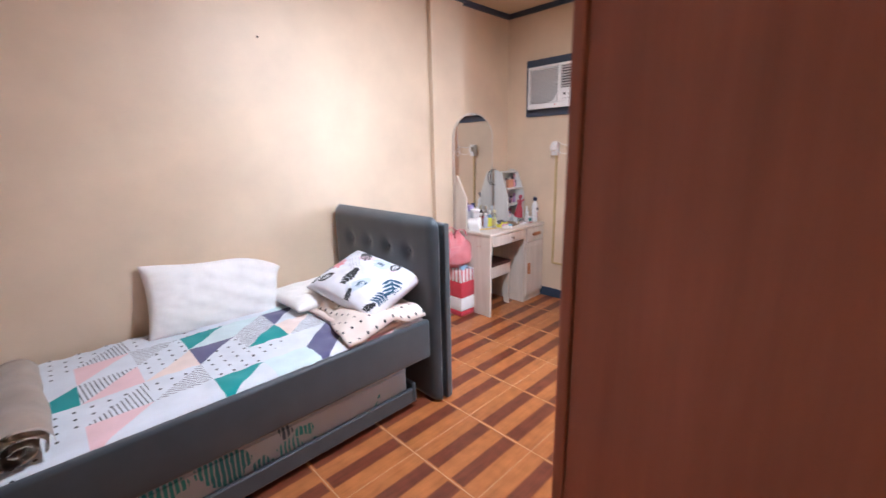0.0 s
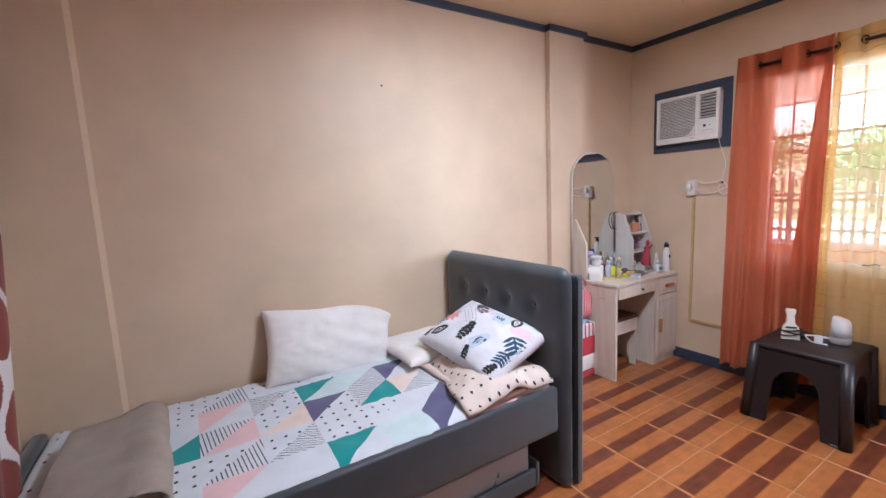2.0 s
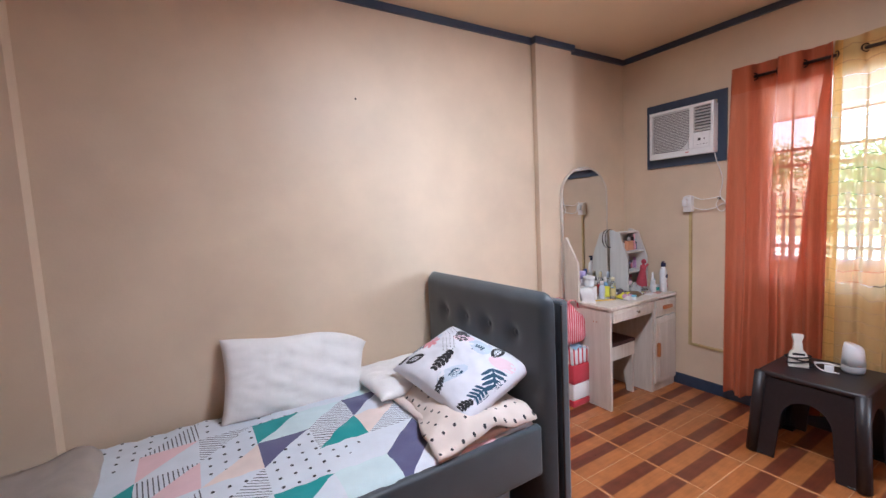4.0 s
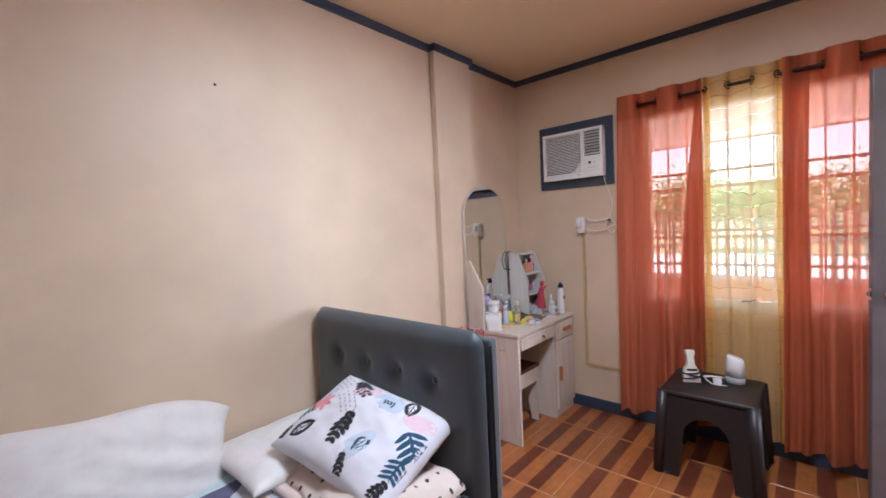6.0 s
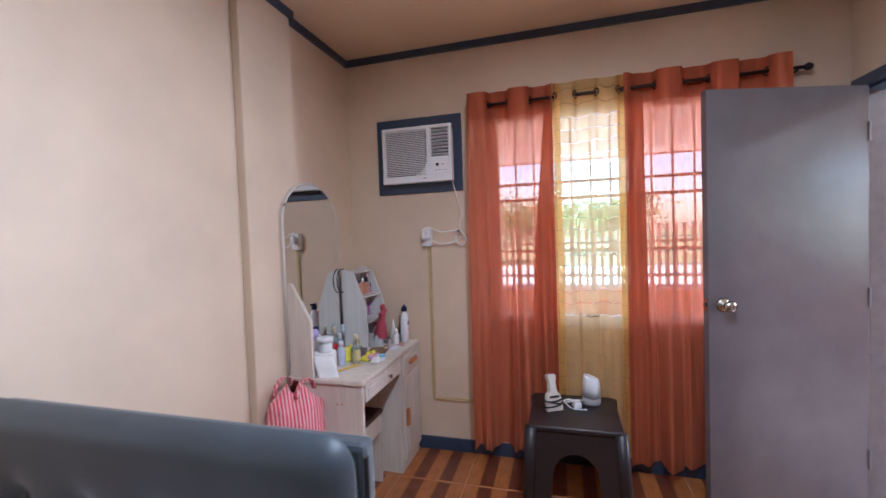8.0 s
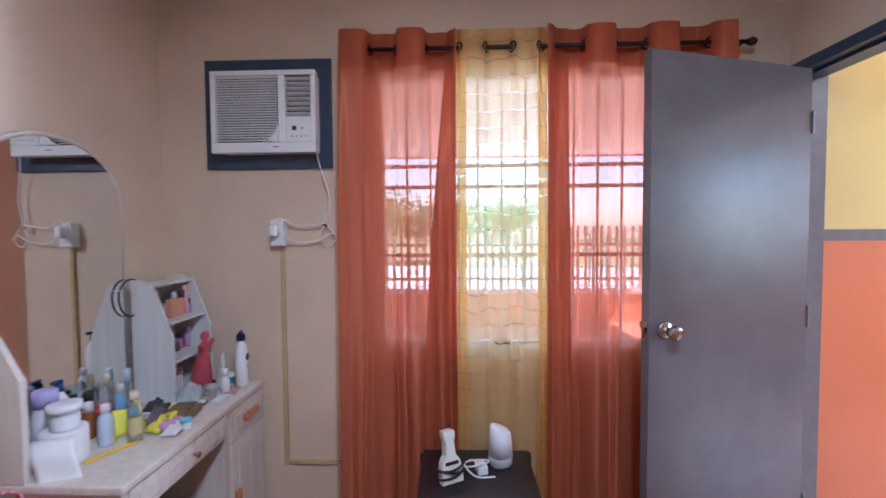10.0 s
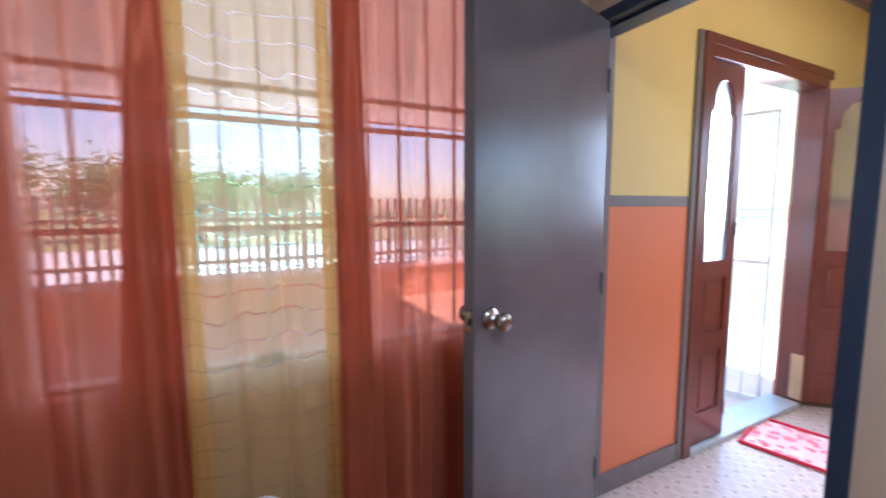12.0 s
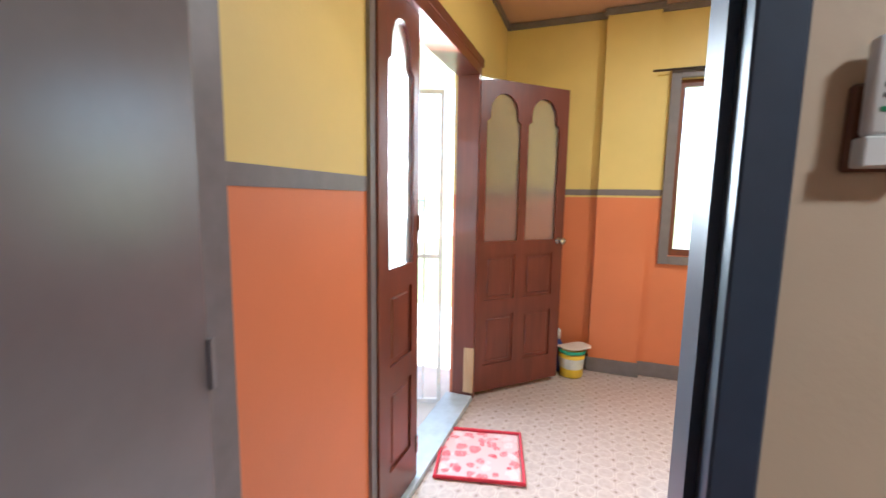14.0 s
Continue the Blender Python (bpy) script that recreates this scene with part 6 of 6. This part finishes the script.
door_leaf("narrow_leaf", 0.335, 1, md, pose(3.56, MY1 - 0.036, 0, 0, 0, -90) @ Matrix.Diagonal((1, 1, (MZ - 0.032) / 2.045, 1)))
ml = door_leaf("open_leaf", 0.73, 2, md, pose(3.58, MY0 - 0.005, 0, 0, 0, 225) @ Matrix.Translation((0, -0.038, 0)) @ Matrix.Diagonal((1, 1, 1.025, 1)))
for d, y in ((1, 0.0), (-1, 0.038)):
    k = part("knob", lathe([(0, 0), (0.026, 0), (0.02, 0.01), (0.011, 0.014), (0.011, 0.035), (0.024, 0.045), (0.024, 0.058), (0.012, 0.066), (0, 0.067)], 22), CHROME, ml, "dull steel knob", True)
    k.matrix_basis = pose(0.685, y, 1.03, 90 * d, 0, 0)
for z in (0.28, 1.0, 1.5):
    part("hinge", box((-0.012, 0.005, z - 0.05), (0.004, 0.045, z + 0.05), 0.002), plain("worn_steel", (0.4, 0.38, 0.36), 0.45, 0.8), ml, "worn steel hinge")
part("splintered_edge", box((3.53, MY0 + 0.0405, 0.05), (3.60, MY0 + 0.052, 0.36), 0.004), wood("raw_split_wood", (0.35, 0.20, 0.10), (0.60, 0.42, 0.26), 0.8), md, "bare split wood at the jamb")
part("bolt", boxes(((3.55, MY1 - 0.365, 1.20), (3.56, MY1 - 0.352, 1.27)), ((3.55, MY1 - 0.365, 0.16), (3.56, MY1 - 0.352, 0.24))), CHROME, md, "steel surface bolt")
gate = thing("screen_gate", "white steel bar gate outside the front door, swung open", "gate", "", (3.76, MY0 + 0.05, 0.0), 20)
GW = plain("white_gate_paint", (0.75, 0.75, 0.74), 0.4)
part("gate_frame", boxes(((0, -0.012, -0.05), (0.025, 0.012, 2.02)), ((0.80, -0.012, -0.05), (0.825, 0.012, 2.02)), ((0.025, -0.012, 1.995), (0.80, 0.012, 2.02)), ((0.025, -0.012, -0.05), (0.80, 0.012, -0.025)), ((0.025, -0.012, 0.95), (0.80, 0.012, 0.975))), GW, gate)
for i in range(7):
    part("bar", box((0.115 + 0.095 * i, -0.006, -0.025), (0.127 + 0.095 * i, 0.006, 1.995)), GW, gate)

# window of the hall
hw = tagged(thing("window_2", "grey-framed hall window with a bare dark rod", "window"), kind="structure")
part("frame", boxes(((VX1, HS, VZ0 - 0.06), (VX1 + 0.065, HS + 0.03, VZ1 + 0.06)), ((VX0 - 0.065, HS, VZ0 - 0.06), (VX0, HS + 0.03, VZ1 + 0.06)), ((VX0, HS, VZ1), (VX1, HS + 0.03, VZ1 + 0.06)), ((VX0, HS, VZ0 - 0.06), (VX1, HS + 0.03, VZ0)), bevel=0.003), GREYTRIM, hw)
part("sash", boxes(((VX0, HS - 0.08, VZ0), (VX0 + 0.05, HS - 0.04, VZ1)), ((VX1 - 0.04, HS - 0.08, VZ0), (VX1, HS - 0.04, VZ1)), ((VX0 + 0.05, HS - 0.08, VZ0), (VX1 - 0.04, HS - 0.04, VZ0 + 0.05)), ((VX0 + 0.05, HS - 0.08, VZ1 - 0.05), (VX1 - 0.04, HS - 0.04, VZ1))), MAHOG, hw)
part("curtain_rod", tube([(1.3, HS + 0.06, 2.26), (2.5, HS + 0.06, 2.26)], 0.008, 10), IRON, hw)

# ---- rug and bucket in the hall ----
rug = thing("door_mat", "small red and pink printed door mat by the threshold", "mat", "", (3.327, -1.50, 0.0), 12.6)
part("mat_top", solid(sheet(24, 24, lambda u, v: (-0.205 + 0.41 * u, -0.205 + 0.41 * v, 0.004 + wr(u, v, 1, 3, 0.004))), 0.006), RUGPRINT, rug, "", True)
ra = 0.215
part("border", tube([(-ra, -ra, 0.008), (ra, -ra, 0.008), (ra, ra, 0.008), (-ra, ra, 0.012)], 0.011, 8, True), cloth("red_binding", (0.55, 0.02, 0.05)), rug, "red bound edge")
bk = thing("paint_bucket", "yellow paint bucket with a green rim and a rag on top", "bucket", "", (2.938, -2.745, 0.0))
part("pail", lathe([(0, 0.001), (0.082, 0.001), (0.085, 0.006), (0.10, 0.20), (0.097, 0.20), (0.08, 0.01), (0, 0.01)], 28), tint((0.72, 0.48, 0.03)), bk, "", True)
part("label_band", lathe([(0.0905, 0.07), (0.0975, 0.15)], 28), tint((0.66, 0.66, 0.62)), bk, "pale printed band")
part("rim", lathe([(0.100, 0.185), (0.105, 0.188), (0.105, 0.212), (0.099, 0.214), (0.096, 0.20)], 28), tint((0.05, 0.38, 0.22)), bk, "green rim", True)
part("handle", tube([(0.1 * math.cos(a), -0.06 * math.sin(a) - 0.03, 0.19 - 0.10 * math.sin(a)) for a in [math.pi * i / 12 for i in range(13)]], 0.004, 6), WHITEP, bk, "", True)
tagged(part("rag", solid(sheet(14, 10, lambda u, v: (2.80 + 0.26 * u, -2.79 + 0.11 * v, 0.216 + 0.02 * math.sin(5 * u + 2 * v) + 0.02)), 0.006), tint((0.66, 0.55, 0.48), 0.9), None, "", True), "pale folded rag on the bucket", "rag")
bottle("detergent_bottle", 3.06, -2.81, 0.05, 0.33, tint((0.03, 0.05, 0.22)), WHITEP, "dark blue bottle with a white cap behind the door", 0.5, 0.22, 0.0005)

# ---- ceiling panel lamps ----
EMIT = Mat("lamp_diffuser", (0.9, 0.9, 0.88), 0.5)
EMIT.set(Emission_Color=(1.0, 0.97, 0.92), Emission_Strength=2.5)
# the bedroom lamp follows from its shadows; the hall one is an added fill
for x, y in ((1.58, 1.20), (1.6, -1.6)):
    lp = thing("ceiling_light", "unseen round white flush ceiling lamp", "ceiling light", "", (x, y, H if y > 0 else HH))
    part("rim", lathe([(0.0, 0.0), (0.17, 0.0), (0.17, -0.05), (0.158, -0.06), (0.152, -0.05), (0.152, -0.01), (0, -0.01)], 32), WHITEP, lp, "", True)
    part("diffuser", lathe([(0.151, -0.04), (0, -0.041)], 32), EMIT.m, lp)

# ---- outside: parapet, fence, trees, far fence ----
PAR = plain("orange_render", (0.62, 0.24, 0.12), 0.8, 0, 0.12, 4)
setting("parapet", box((8.4, -3.0, -0.0595), (8.55, 4.5, 0.40), 0.004), PAR, "orange rendered porch parapet")
setting("parapet_cap", box((8.36, -3.02, 0.4005), (8.59, 4.52, 0.47), 0.006), plain("pink_cap_paint", (0.72, 0.48, 0.46), 0.6), "pink painted parapet cap")
PICK = plain("tan_picket_paint", (0.50, 0.42, 0.36), 0.6)
fence = thing("picket_fence", "brown picket railing on the porch parapet", "fence")
for z in (0.62, 1.18):
    part("rail", box((8.462, -2.95, z), (8.49, 4.45, z + 0.05)), PICK, fence)
pick = None
for i in range(59):
    pk = part("picket", box((-0.012, -0.024, 0), (0.012, 0.024, 1.03), 0.003), PICK, fence) if pick is None else new("picket", pick.data)
    pk.parent = fence
    pk.matrix_basis = pose(8.449, -2.9 + 0.125 * i, 0.4705)
    pick = pick or pk
part("picket_foot", box((8.43, -2.95, 0.4702), (8.436, 4.45, 0.49)), PICK, fence)
for y in (-2.9, 4.4):
    part("post", box((8.4625, y - 0.03, 0.47), (8.51, y + 0.03, 1.55)), PICK, fence)
setting("road", box((8.6, -60, -0.259), (22.0, 60, -0.235)), plain("pale_concrete_road", (0.56, 0.55, 0.53), 0.85, 0, 0.1, 1.5), "sunlit pale concrete yard")
tf = thing("teal_fence", "teal steel fence across the yard", "fence")
TEALP = plain("teal_fence_paint", (0.05, 0.22, 0.20), 0.5)
for z in (0.35, 0.75, 1.15):
    part("rail", box((14.0, -26, z), (14.05, 2, z + 0.05)), TEALP, tf)
for i in range(57):
    part("post", box((14.0, -26 + 0.5 * i, -0.26), (14.04, -25.96 + 0.5 * i, 1.35)), TEALP, tf)
GREEN = plain("leaf_green", (0.11, 0.17, 0.045), 0.7, 0, 0.35, 30, 0)
BARK = plain("bark", (0.12, 0.085, 0.06), 0.9)


def tree(x, y, h, spread, seed, n=5200):
    rnd = random.Random(seed)
    t = thing("tree", "leafy green tree beyond the yard", "tree", "trees", (x, y, -0.26))
    bm = bmesh.new()
    tube(smooth_line([(0, 0, 0), (0.1, 0.05, h * 0.25), (0.0, 0.1, h * 0.5), (0.15, 0, h * 0.8)], 4), 0.10, 8, False, bm)
    limbs = []
    for k in range(9):
        a = 2.4 * k
        e = Vector((spread * 0.7 * math.cos(a) * rnd.uniform(0.6, 1), spread * 0.7 * math.sin(a) * rnd.uniform(0.6, 1), h * rnd.uniform(0.55, 1.0)))
        s = Vector((0.05, 0.05, h * rnd.uniform(0.3, 0.55)))
        tube(smooth_line([s, s.lerp(e, 0.5) + Vector((0, 0, 0.2)), e], 3), 0.04, 6, False, bm)
        limbs.append(e)
    part("trunk", bm, BARK, t, "", True)
    vs, fs = [], []
    for i in range(n):
        c = rnd.choice(limbs) + Vector((rnd.gauss(0, 1), rnd.gauss(0, 1), rnd.gauss(0, 0.7))) * spread * 0.3
        m = Euler((rnd.uniform(0, 6), rnd.uniform(0, 6), rnd.uniform(0, 6))).to_matrix()
        s = rnd.uniform(0.06, 0.13)
        b = len(vs)
        vs += [c + m @ Vector(q) * s for q in ((-0.5, 0, 0), (0, -0.9, 0.1), (0.5, 0, 0), (0, 0.9, 0.1))]
        fs.append((b, b + 1, b + 2, b + 3))
    me = bpy.data.meshes.new("crown")
    me.from_pydata(vs, [], fs)
    me.materials.append(GREEN)
    cr = new("crown", me)
    cr.parent = t


for k, (x, y, h, s) in enumerate(((24, 2.5, 2.7, 2.2), (28, 6.5, 3.3, 2.6), (17, -11, 2.9, 2.2), (30, -2.0, 3.2, 2.6), (19, -16.5, 3.4, 2.6), (26, 11.0, 3.4, 2.6))):
    tree(x, y, h, s, k)

# ---- floor tiles, one by one ----
floor = setting("floor", box((XW, YS, -0.0055), (XE, YN, -0.0012)), GROUT, "wood-look floor tiles in dark and orange stripes")
T = 0.4
full = None
for i in range(-6, 6):
    for j in range(-5, 5):
        cx, cy = 1.612 + 0.2 + T * i, 1.563 + 0.2 + T * j
        x0, x1 = max(cx - 0.1973, XW), min(cx + 0.1973, XE)
        y0, y1 = max(cy - 0.1982, YS), min(cy + 0.1982, YN)
        if x1 - x0 < 0.01 or y1 - y0 < 0.01:
            continue
        whole = x1 - x0 > 0.394 and y1 - y0 > 0.394
        if whole and full:
            tl = new("tile", full)
        else:
            tl = part("tile", box((x0 - cx, y0 - cy, -0.004), (x1 - cx, y1 - cy, 0.0), 0.001), TILE)
            if whole:
                full = tl.data
        tl.parent = floor
        tl.matrix_basis = pose(cx, cy, 0)
